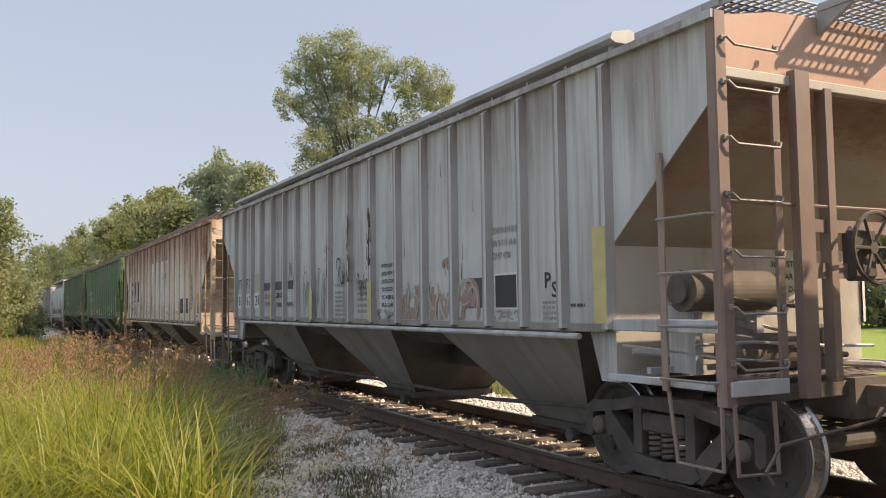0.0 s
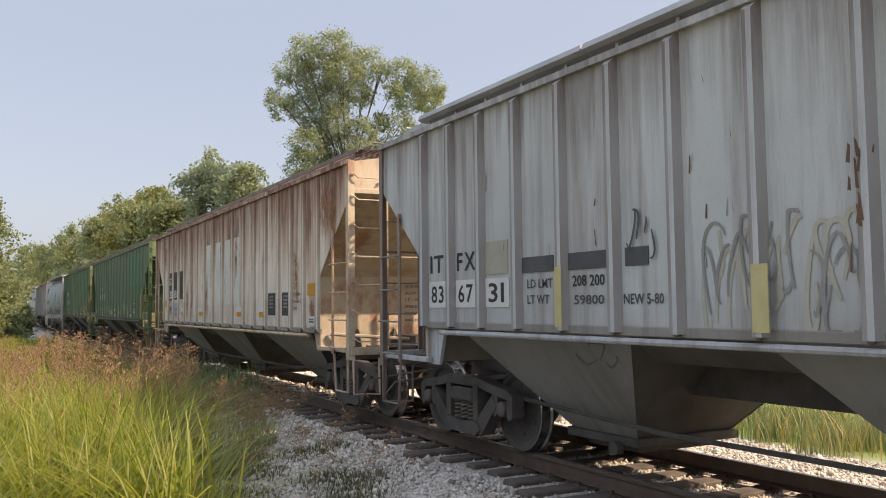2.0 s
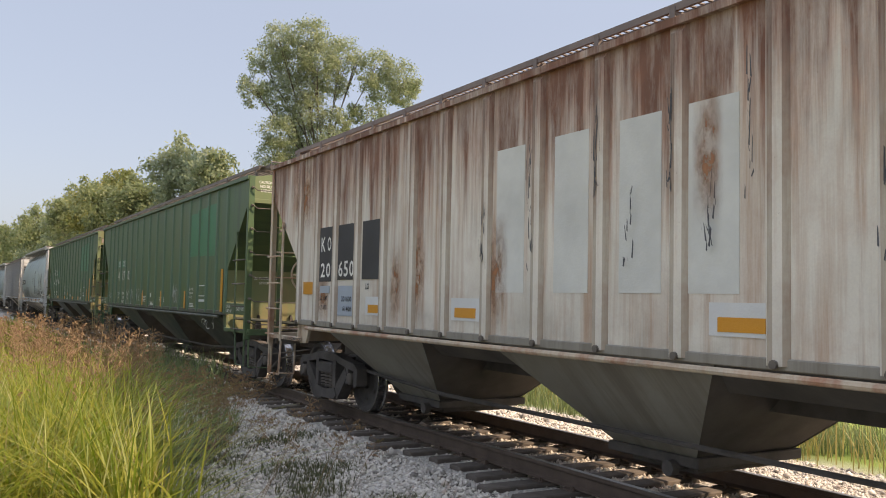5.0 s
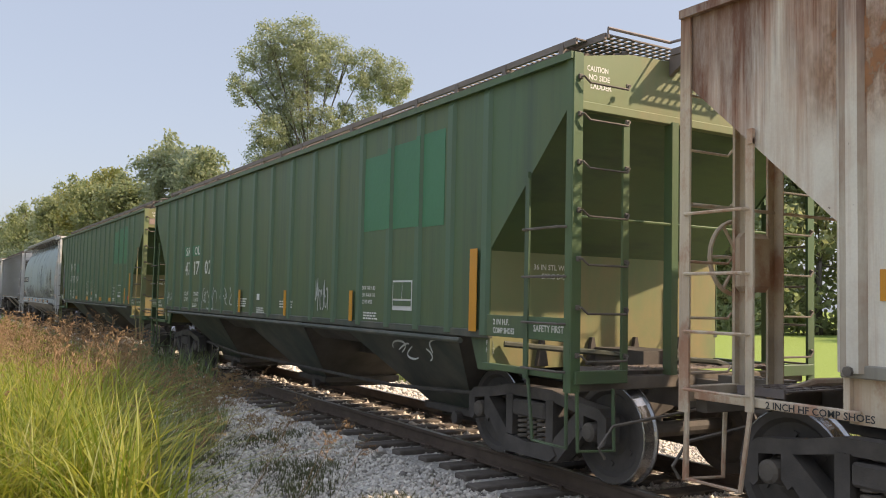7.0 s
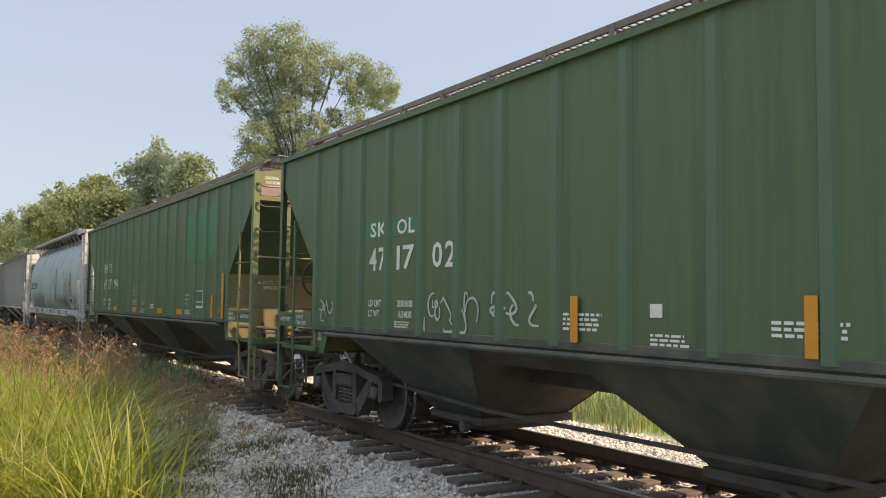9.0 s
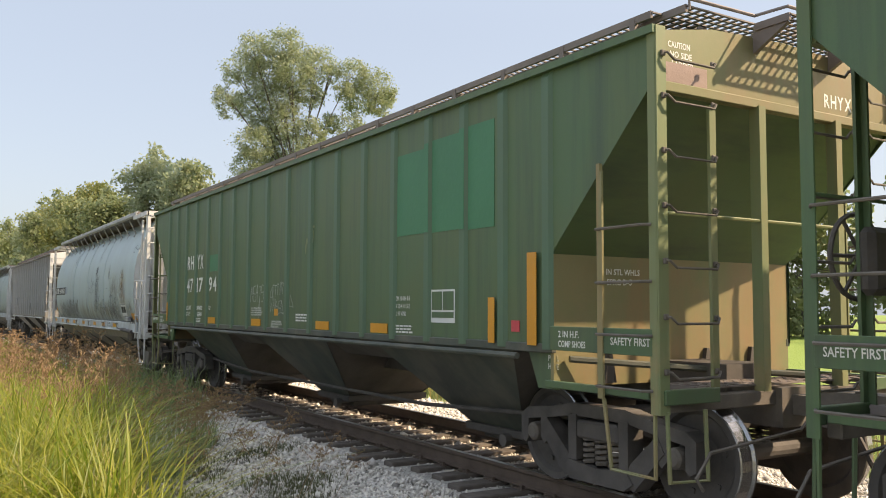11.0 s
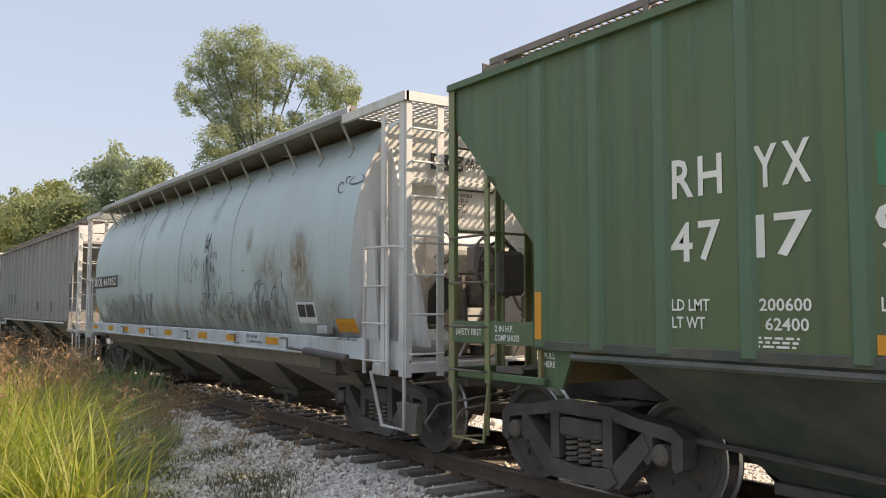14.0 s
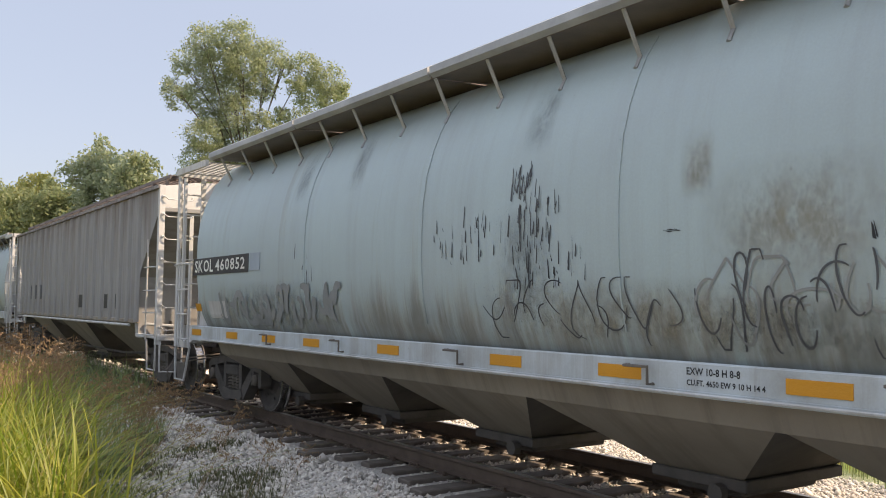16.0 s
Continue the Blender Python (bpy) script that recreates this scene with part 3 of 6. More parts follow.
def hopper_end(car, L, far, c):
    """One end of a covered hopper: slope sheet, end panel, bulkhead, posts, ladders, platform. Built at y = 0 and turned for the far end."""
    e = Matrix.Identity(4) if not far else Matrix.Translation((0, L, 0)) @ Matrix.Rotation(math.pi, 4, "Z")
    steel, paint, sill = c["end"], c["post"], c["sill"]

    def bit(name, sh, mat, label="", smooth=False):
        return part(name, sh, mat, car, label, e, smooth)
    # slope sheet and the panels over and under it
    bit("slope_sheet", Shape().slab([(0.10, 3.34), (0.14, 3.42), (1.30, 2.14), (1.245, 2.115)], -1.556, 1.556), c["slope"])
    crown = [(-1.56, 3.28), (1.56, 3.28), (1.56, 3.74), (0.9, 3.86), (0, 3.9), (-0.9, 3.86), (-1.56, 3.74)]
    bit("end_panel", Shape().slab(crown, 0.06, 0.10, axis=1), c["cap"])
    bit("end_beam", Shape().block(-1.54, 1.54, 0.02, 0.06, 3.28, 3.36, 0.008), steel)
    bit("bulkhead", Shape().slab([(-1.556, 0.98), (1.556, 0.98), (1.556, 2.12), (-1.556, 2.12)], 1.245, 1.285, axis=1), steel)
    for x in (-0.95, -0.3, 0.3, 0.95):
        bit("gusset", Shape().slab([(x - 0.07, 1.0), (x + 0.07, 1.0), (x + 0.015, 1.28), (x - 0.015, 1.28)], 1.2, 1.26, axis=1), c["gusset"])
    # platform: end sill, side sills, floor grating
    bit("end_sill", Shape().block(-1.5, 1.5, 0.06, 0.16, 0.88, 1.0, 0.01), IRON_WARM)
    for m in (-1, 1):
        bit("ladder_foot", Shape().block(m * 1.27 - 0.29, m * 1.27 + 0.29, -0.03, 0.03, 0.95, 1.06, 0.006), sill)
    for m in (-1, 1):
        bit("platform_sill", Shape().block(m * 1.55 - 0.03, m * 1.55 + 0.03, 0.12, 1.34, 0.98, 1.04, 0.006), sill)
        bit("jacking_web", Shape().slab([(1.26, c["z0"]), (1.26, 0.96), (1.5, 0.96), (1.66, c["z0"])], m * 1.50 - 0.02, m * 1.50 + 0.02), sill)
    bit("end_platform", grating(-1.1, 1.1, 0.1, 0.5, 1.05, 0.11, 0.03), c["grate"])
    bit("cross_rail", Shape().tube([(-1.5, 0.02, 2.36), (1.5, 0.02, 2.36)], 0.014, 6), paint)
    bit("brake_pipe", Shape().tube([(-1.42, 1.2, 1.22), (-0.2, 0.7, 1.12), (0.5, 0.3, 1.08), (0.9, 0.2, 0.98)], 0.03, 7), c["pipe"])
    # posts and ladders on both corners
    for m in (-1, 1):
        bit("corner_post", Shape().box(m * 1.59 - 0.008, m * 1.59 + 0.008, 0.008, 0.085, 0.88, 3.76).box(m * 1.545 - 0.05, m * 1.545 + 0.05, -0.008, 0.008, 0.88, 3.76), paint)
        bit("ladder_stile", Shape().box(m * 1.0 - 0.035, m * 1.0 + 0.035, -0.012, 0.012, 0.95, 3.22).box(m * 0.975 - 0.01, m * 0.975 + 0.01, 0, 0.06, 0.95, 3.22), paint)
        xp = -0.39 if m < 0 else 0.63
        bit("end_post", Shape().box(xp - 0.04, xp + 0.04, 0.0, 0.02, 1.0, 3.30).box(xp - 0.04, xp - 0.028, 0.02, 0.10, 1.0, 3.30), paint)
        for z in (1.16, 1.56, 1.97, 2.38, 2.79, 3.20, 3.52):
            rg = Shape().tube([(m * 1.535, -0.01, z + 0.03), (m * 1.52, -0.05, z + 0.03), (m * 1.46, -0.06, z - 0.02), (m * 1.03, -0.06, z - 0.02), (m * 1.0, -0.05, z + 0.02), (m * 1.0, -0.01, z + 0.02)], 0.0105, 6)
            rg.block(m * 1.535 - 0.022, m * 1.535 + 0.022, -0.03, -0.006, z + 0.008, z + 0.052, 0.006).block(m * 1.0 - 0.022, m * 1.0 + 0.022, -0.03, -0.01, z - 0.002, z + 0.042, 0.006)
            bit("rung", rg, c["rung"])
        bit("side_stile", Shape().box(m * 1.60 - 0.01, m * 1.60 + 0.01, 0.58, 0.64, 0.95, 2.74).box(m * 1.60 - 0.012, m * 1.60 + 0.02, 0.60, 0.64, 2.70, 2.80), paint)
        for z in (1.05, 1.45, 1.85, 2.27):
            bit("rung", Shape().tube([(m * 1.61, 0.61, z), (m * 1.66, 0.60, z), (m * 1.66, 0.10, z), (m * 1.60, 0.06, z)], 0.012, 6), c["rung"])
        bit("stirrup", Shape().tube([(m * 1.58, 0.06, 0.95), (m * 1.58, 0.06, 0.42), (m * 1.58, 0.52, 0.42), (m * 1.58, 0.60, 0.95)], 0.018, 6), paint)
        bit("stirrup", Shape().tube([(m * 1.52, 0.0, 0.90), (m * 1.52, -0.02, 0.40), (m * 1.12, -0.02, 0.38), (m * 1.12, 0.0, 0.90)], 0.018, 6), paint)


def hopper_bay(car, mid, top, low, z0, sheet, xt=1.5, xb=0.62, zb=0.34):
    """One discharge hopper: side sheets, cross slope sheets, and an outlet with its sliding gate."""
    a, b = top / 2, low / 2
    bay = part("discharge_hopper", Shape().add([(-xt, mid - a, z0), (-xt, mid + a, z0), (-xb, mid + b, zb), (-xb, mid - b, zb)], [(0, 1, 2, 3)]), sheet, car)
    part("side_sheet", Shape().add([(xt, mid - a, z0), (xt, mid + a, z0), (xb, mid + b, zb), (xb, mid - b, zb)], [(0, 3, 2, 1)]), sheet, bay)
    # cross sheets darker than the side sheets: under-car shade put into their colour
    for s in (-1, 1):
        part("slope_sheet", Shape().slab([(-xt + 0.012, z0), (xt - 0.012, z0), (xb - 0.012, zb), (-xb + 0.012, zb)], 0, 0.012, axis=1), SHADE_STEEL, bay).data.transform(
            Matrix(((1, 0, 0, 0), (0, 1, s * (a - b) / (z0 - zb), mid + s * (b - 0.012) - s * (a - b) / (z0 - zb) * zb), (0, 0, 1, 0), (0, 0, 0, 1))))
    g = Shape().block(-xb - 0.05, xb + 0.05, mid - b - 0.06, mid + b + 0.06, zb - 0.08, zb + 0.01, 0.01)
    g.block(-xb + 0.1, xb - 0.1, mid - b * 0.8, mid + b * 0.8, zb - 0.16, zb - 0.08, 0.02)
    g.tube([(-xb - 0.10, mid - b * 0.6, zb - 0.1), (xb + 0.10, mid - b * 0.6, zb - 0.1)], 0.03, 8)
    g.tube([(-xb - 0.14, mid - b * 0.6, zb - 0.1), (-xb - 0.06, mid - b * 0.6, zb - 0.1)], 0.07, 8)
    part("outlet_gate", g, IRON, bay)


def hopper_car(name, label, y0, L, c):
    """A ribbed steel covered hopper car standing on two trucks."""
    car = tagged(new(name), label, "freight car", "cars of the train")
    k = L / 15.3
    z0, ez = c["z0"], 3.75
    ribs = [r * k for r in RIBS]
    cut = c["cut"]
    side = [(0.02, ez), (0.02, cut), (1.24, 2.13), (1.24, z0), (L - 1.24, z0), (L - 1.24, 2.13), (L - 0.02, cut), (L - 0.02, ez)]
    for m in (-1, 1):
        part("side_sheet", Shape().slab(side, m * 1.57 - 0.012 * (m > 0), m * 1.57 + 0.012 * (m < 0)), c["side"], car)
        part("eave_angle", Shape().box(m * 1.60 - 0.025, m * 1.60 + 0.025, 0.0, L, ez - 0.05, ez + 0.012), c["side"], car)
        part("side_sill", Shape().block(m * 1.555 - 0.03, m * 1.555 + 0.03, 1.24, L - 1.24, z0 - 0.05, z0 + 0.03, 0.008), c["hopper"], car)
    w, d = c["rib"]
    rib = Shape().add([(0, -w * 0.75, z0 - 0.02), (-d, -w * 0.45, z0 - 0.02), (-d, w * 0.45, z0 - 0.02), (0, w * 0.75, z0 - 0.02), (0, -w * 0.75, ez - 0.03), (-d, -w * 0.45, ez - 0.10), (-d, w * 0.45, ez - 0.10), (0, w * 0.75, ez - 0.03)],
                      [(2, 3, 7, 6), (0, 3, 2, 1), (4, 5, 6, 7)])
    edge, zb, zt = w * (0.45 - 0.9 * c["edge_paint"][1]), z0 - 0.02, ez - 0.10       # one edge of the face and the -y flank take a second paint
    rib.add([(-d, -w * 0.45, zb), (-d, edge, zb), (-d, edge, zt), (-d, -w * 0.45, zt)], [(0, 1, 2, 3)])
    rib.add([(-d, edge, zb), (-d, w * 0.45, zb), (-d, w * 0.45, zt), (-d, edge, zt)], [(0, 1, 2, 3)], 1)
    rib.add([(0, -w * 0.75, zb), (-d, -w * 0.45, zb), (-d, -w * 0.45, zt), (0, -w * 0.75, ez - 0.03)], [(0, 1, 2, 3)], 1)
    rib = rib.mesh("rib", c["ribpaint"], c["edge_paint"][0])
    foot = Shape().tube([(0, 0, 0), (-0.03, 0, 0)], 0.03, 8).mesh("rib_foot", IRON_WARM)
    for y in ribs:
        r = put("rib", rib, car, pose(-1.57, y, 0))
        if c["feet"]:
            put("rib_foot", foot, r, pose(-0.03, 0, z0 - 0.01))
        put("rib", rib, car, pose(1.57, y, 0, 0, 0, 180))
    roof = [(-1.58, ez), (-0.9, ez + 0.10), (0, ez + 0.14), (0.9, ez + 0.10), (1.58, ez), (1.5, ez - 0.06), (-1.5, ez - 0.06)]
    part("roof", Shape().slab(roof, 0.105, L - 0.105, axis=1), c["side"], car)
    # hatch trough and walkways
    part("roof_hatch", Shape().slab([(-0.36, ez + 0.12), (-0.36, ez + 0.24), (-0.2, ez + 0.30), (0.2, ez + 0.30), (0.36, ez + 0.24), (0.36, ez + 0.12)], 1.0, L - 1.0, axis=1), c["walk"], car)
    for m in (-1, 1):
        a, b = (0.62, 1.22) if c["gutter"] else (0.70, 1.32)
        part("running_board", grating(min(m * a, m * b), max(m * a, m * b), 0.3, L - 0.3, ez + 0.245), c["walk"], car)
        leg = Shape().box(m * b - 0.02, m * b + 0.02, -0.03, 0.03, ez + 0.02, ez + 0.24).box(min(m * a, m * b), max(m * a, m * b), -0.02, 0.02, ez + 0.16, ez + 0.20).mesh("running_board_bracket", c["walk"])
        for i in range(17):
            put("running_board_bracket", leg, car, pose(0, 0.5 + (L - 1.0) * i / 16, 0))
        if c["gutter"]:
            gy = [1.15 + (L - 2.3) * i / 4 for i in range(5)]
            for a0, a1 in zip(gy, gy[1:]):
                prof = [(m * 1.34, ez + 0.10), (m * 1.55, ez + 0.10), (m * 1.60, ez + 0.13), (m * 1.58, ez + 0.185), (m * 1.40, ez + 0.23), (m * 1.34, ez + 0.21)]
                part("roof_trough", Shape().slab(prof, a0 + 0.015, a1 - 0.015, axis=1), ROOF_METAL, car)
            br = Shape()
            for y in ribs:
                br.box(m * 1.5 - 0.012, m * 1.5 + 0.012, y - 0.02, y + 0.02, ez, ez + 0.105)
            part("trough_bracket", br, ROOF_METAL, car)
    for y, s in ((0.0, 1), (L, -1)):
        gr = grating(-1.2, 1.2, min(y + s * 0.05, y + s * 0.64), max(y + s * 0.05, y + s * 0.64), ez + 0.245)
        part("end_walkway", gr, c["walk"], car)
        gr = grating(-0.42, 0.62, min(y - s * 0.30, y + s * 0.03), max(y - s * 0.30, y + s * 0.03), ez + 0.225)
        part("brake_walkway", gr, c["walk"], car)
        part("walkway_handhold", Shape().tube([(-1.2, y + s * 0.02, ez + 0.20), (-1.2, y + s * 0.02, ez + 0.29), (-0.5, y - s * 0.03, ez + 0.27), (-0.42, y - s * 0.28, ez + 0.29), (0.5, y - s * 0.28, ez + 0.29), (0.6, y - s * 0.28, ez + 0.21)], 0.014, 6), c["walk"], car)
        for bx in (-0.40, 0.60):
            part("walkway_brace", Shape().slab([(y - s * 0.28, ez + 0.17), (y + s * 0.055, ez + 0.17), (y + s * 0.055, 3.74)][::int(s)], bx - 0.02, bx + 0.02), c["walk"], car)
    # underframe and hoppers
    part("centre_sill", Shape().box(-0.28, 0.28, 0.5, L - 0.5, 0.78, 1.18), IRON, car)
    # ridge between the bays, its shade also painted in by the dark steel
    part("cross_ridge", Shape().slab([(-1.5, z0 - 0.02), (1.5, z0 - 0.02), (1.0, z0 - 0.30), (-1.0, z0 - 0.30)], 2.3 * k, L - 2.3 * k, axis=1), SHADE_STEEL, car)
    for i in range(3):
        hopper_bay(car, L / 2 + (i - 1) * 4.26 * k, 2.95 * k, 1.0, z0 - 0.02, c["hopper"])
    for m in (-1, 1):
        part("sill_pipe", Shape().tube([(m * 1.60, 1.7, z0 - 0.09), (m * 1.60, L - 1.7, z0 - 0.09)], 0.028, 8), c["pipe"], car)
    part("train_line", Shape().tube([(-0.9, 1.2, 0.66), (-0.9, 4.5, 0.5), (-0.9, L - 4.5, 0.5), (-0.9, L - 1.2, 0.66)], 0.025, 6), IRON, car)
    for far in (False, True):
        hopper_end(car, L, far, c)
        coupler(car, L if far else 0.0, 1 if far else -1)
    truck(car, 1.24)
    truck(car, L - 1.24)
    CARS.append((car, y0))
    return car


CARS = []


def style(side, ribpaint, end, cap, post, sill, hopper, z0, **more):
    c = dict(side=side, ribpaint=ribpaint, end=end, cap=cap, post=post, sill=sill, hopper=hopper, z0=z0, rung=post, pipe=sill, slope=end, walk=GRATE_RUST_SHADE, grate=GRATE_RUST_SHADE, gusset=IRON_WARM, rib=(0.16, 0.06), feet=False, gutter=False, edge_paint=(ribpaint, 0.3), cut=3.38)
    c.update(more)
    return c


XC = 6.22      # track centre


# ---- ground and track ----
def height(x, y):
    """Ballast shoulder, level verge, flat lawn beyond."""
    d = abs(x - XC)
    if d < 1.45:
        return -0.235
    if x < XC:
        return -0.235 - 0.15 * min(1.0, (d - 1.45) / 1.3)
    return -0.235 - 0.22 * min(1.0, (d - 1.45) / 1.2)


def lay_ground():
    xs = [-400, -120, -40, -15, -8, -4] + [-2 + 0.35 * i for i in range(40)] + [13, 16, 22, 32, 50, 90, 200, 400]
    ys = [-150, -60, -25, -10, -4] + [-1 + 0.6 * i for i in range(60)] + [38, 44, 52, 65, 85, 120, 180, 280, 420, 700, 1200]
    sh = Shape()
    rnd = random.Random(4)
    sh.v = [(x, y, height(x, y) + (rnd.uniform(-0.02, 0.02) if 0 < x < 5 and y < 36 else 0)) for x in xs for y in ys]
    n = len(ys)
    sh.f = [(i * n + j, (i + 1) * n + j, (i + 1) * n + j + 1, i * n + j + 1) for i in range(len(xs) - 1) for j in range(n - 1)]
    tagged(put("ground", sh.mesh("ground", GROUND, smooth=True)), "pale gravel verge, dry soil and mown lawn", "ground", kind="structure")


def verge_edge(y):
    """Where the bare ballast ends and the weeds begin, by distance along the track."""
    return float(np.interp(y, (0, 5, 9, 11, 13, 17, 22, 40), (1.9, 2.1, 2.35, 3.2, 4.1, 4.45, 4.7, 4.8)))


def lay_track():
    tk = tagged(new("railway_track"), "single rusty railway track on grey timber ties", "railway track", kind="structure")
    for m in (-1, 1):
        prof = [(-0.07, -0.17), (0.07, -0.17), (0.07, -0.155), (0.012, -0.135), (0.012, -0.045), (0.036, -0.035), (0.036, -0.006), (0.028, 0.0), (-0.028, 0.0), (-0.036, -0.006), (-0.036, -0.035), (-0.012, -0.045), (-0.012, -0.135), (-0.07, -0.155)]
        sh = Shape().slab([(XC + m * 0.75 + x, z) for x, z in prof], -30, 320, axis=1)
        sh.box(XC + m * 0.75 - 0.03, XC + m * 0.75 + 0.03, -30, 320, -0.004, 0.003, mat=1)
        part("rail", sh, [RAIL_RUST, RAIL_TOP], tk)
    rnd = random.Random(7)
    kinds = []
    for i in range(5):
        w, h = rnd.uniform(0.20, 0.25), 0.16
        kinds.append(Shape().block(-1.3, 1.3, -w / 2, w / 2, -h, 0, 0.012).mesh("tie", TIE))
    plate = Shape().box(-0.13, 0.13, -0.09, 0.09, 0, 0.012).box(-0.11, -0.085, -0.07, -0.045, 0.012, 0.045).box(0.085, 0.11, 0.045, 0.07, 0.012, 0.045).mesh("tie_plate", RAIL_RUST)
    y = -6.0
    while y < 75:
        t = put("tie", rnd.choice(kinds), tk, pose(XC + rnd.uniform(-0.22, 0.1), y, -0.181 + rnd.uniform(-0.008, 0.0), 0, 0, rnd.uniform(-1.5, 1.5)))
        if y < 30:
            for m in (-1, 1):
                put("tie_plate", plate, t, Matrix.Translation((XC + m * 0.75 - t.location.x, 0, 0.0)))
        y += rnd.uniform(0.5, 0.56)


def stones():
    """Crushed limestone, joined; the nearest ones single."""
    rng = np.random.default_rng(5)
    pts = []
    for y0, y1, dens, r in ((3.5, 6, 800, 0.016), (6, 10.5, 1300, 0.0145), (10.5, 16, 620, 0.020), (16, 26, 200, 0.033), (26, 44, 60, 0.06)):
        n = int((10.2 - 1.6) * (y1 - y0) * dens)
        x, y = rng.uniform(1.6, 10.2, n), rng.uniform(y0, y1, n)
        size = r * rng.lognormal(0, 0.42, n)
        edge = np.interp(y, (0, 5, 9, 11, 13, 17, 22, 40), (1.9, 2.1, 2.35, 3.2, 4.1, 4.45, 4.7, 4.8))
        keep = (x > edge + rng.normal(0.0, 0.25, n)) & (np.abs(np.abs(x - XC) - 0.75) > 0.06)
        bald = np.sin(x * 2.3 + y * 0.7) * np.sin(y * 1.1 - x * 0.9) > 0.78
        keep &= ~(bald & (x < 4.4) & (rng.random(n) < 0.8))
        pts.append(np.stack([x, y, size], 1)[keep])
    p = np.concatenate(pts)
    d = np.abs(p[:, 0] - XC)
    z = np.where(d < 1.45, -0.235, np.where(p[:, 0] < XC, -0.235 - 0.15 * np.clip((d - 1.45) / 1.3, 0, 1), -0.235 - 0.22 * np.clip((d - 1.45) / 1.2, 0, 1)))
    z = z + p[:, 2] * 0.35 - np.where((d > 0.85) & (d < 1.42), 0.022, 0.0)
    base = np.array([(1, 0, 0), (-1, 0, 0), (0, 1, 0), (0, -1, 0), (0, 0, 1), (0, 0, -1)], float)
    tri = np.array([(0, 2, 4), (2, 1, 4), (1, 3, 4), (3, 0, 4), (2, 0, 5), (1, 2, 5), (3, 1, 5), (0, 3, 5)])
    n = len(p)
    v = base[None] + rng.uniform(-0.35, 0.35, (n, 6, 3))
    v *= (p[:, 2, None] * rng.uniform(0.7, 1.3, (n, 3)))[:, None, :]
    a = rng.uniform(0, math.pi, n)
    ca, sa = np.cos(a)[:, None], np.sin(a)[:, None]
    v = np.stack([v[..., 0] * ca - v[..., 1] * sa, v[..., 0] * sa + v[..., 1] * ca, v[..., 2] * 0.8], 2)
    v += np.stack([p[:, 0], p[:, 1], z], 1)[:, None, :]
    tagged(raw("ballast", v.reshape(-1, 3), (tri[None] + 6 * np.arange(n)[:, None, None]).reshape(-1, 3), STONE), "loose pale crushed limestone ballast round the track", "ballast", kind="stuff")


def raw(name, v, tri, *mats, index=None):
    """An object from arrays of vertices and triangles or quads."""
    me = bpy.data.meshes.new(name)
    k = tri.shape[1]
    me.vertices.add(len(v))
    me.vertices.foreach_set("co", v.astype(np.float32).ravel())
    me.loops.add(tri.size)
    me.loops.foreach_set("vertex_index", tri.astype(np.int32).ravel())
    me.polygons.add(len(tri))
    me.polygons.foreach_set("loop_start", np.arange(0, tri.size, k, dtype=np.int32))
    for m in mats:
        me.materials.append(m)
    if index is not None:
        me.polygons.foreach_set("material_index", index.astype(np.int32))
    me.update(calc_edges=True)
    return new(name, me)


# ---- plants ----
def blades(name, x, y, tall, wide, mat, rng, lean=0.5, label="", segs=4):
    """Tapering bent grass blades rooted at x, y."""
    n = len(x)
    z0 = np.array([height(a, b) for a, b in zip(x, y)]) - 0.02
    a = rng.uniform(0, 2 * math.pi, n)
    bend = rng.uniform(0.1, 1.0, n) * lean * tall
    w = wide * rng.uniform(0.6, 1.3, n)
    face = a + math.pi / 2 + rng.uniform(-0.5, 0.5, n)
    rows = []
    for i in range(segs + 1):
        t = i / segs
        cx = x + np.cos(a) * bend * t ** 2.2
        cy = y + np.sin(a) * bend * t ** 2.2
        cz = z0 + tall * (t - 0.22 * (bend / tall) * t ** 3)
        ww = w * (1 - t) ** 0.7 * (0.6 + 0.8 * min(t * 3, 1)) * 0.5 + 0.0008
        rows.append(np.stack([np.stack([cx - np.cos(face) * ww, cy - np.sin(face) * ww, cz], 1), np.stack([cx + np.cos(face) * ww, cy + np.sin(face) * ww, cz], 1)], 1))
    v = np.stack(rows, 1).reshape(n, -1, 3)
    q = np.array([(2 * i, 2 * i + 1, 2 * i + 3, 2 * i + 2) for i in range(segs)])
    k = v.shape[1]
    return tagged(raw(name, v.reshape(-1, 3), (q[None] + k * np.arange(n)[:, None, None]).reshape(-1, 4), mat), label, "grass", kind="stuff")


def clumped(rng, n, x0, x1, y0, y1, clumps, spread):
    cx, cy = rng.uniform(x0, x1, clumps), rng.uniform(y0, y1, clumps)
    k = rng.integers(0, clumps, n)
    return cx[k] + rng.normal(0, spread, n), cy[k] + rng.normal(0, spread, n)


def tall_edge(y):
    return np.interp(y, (0, 4, 8, 11, 14, 20, 30, 45), (0.9, 1.1, 1.55, 2.2, 2.7, 3.2, 3.4, 3.4))


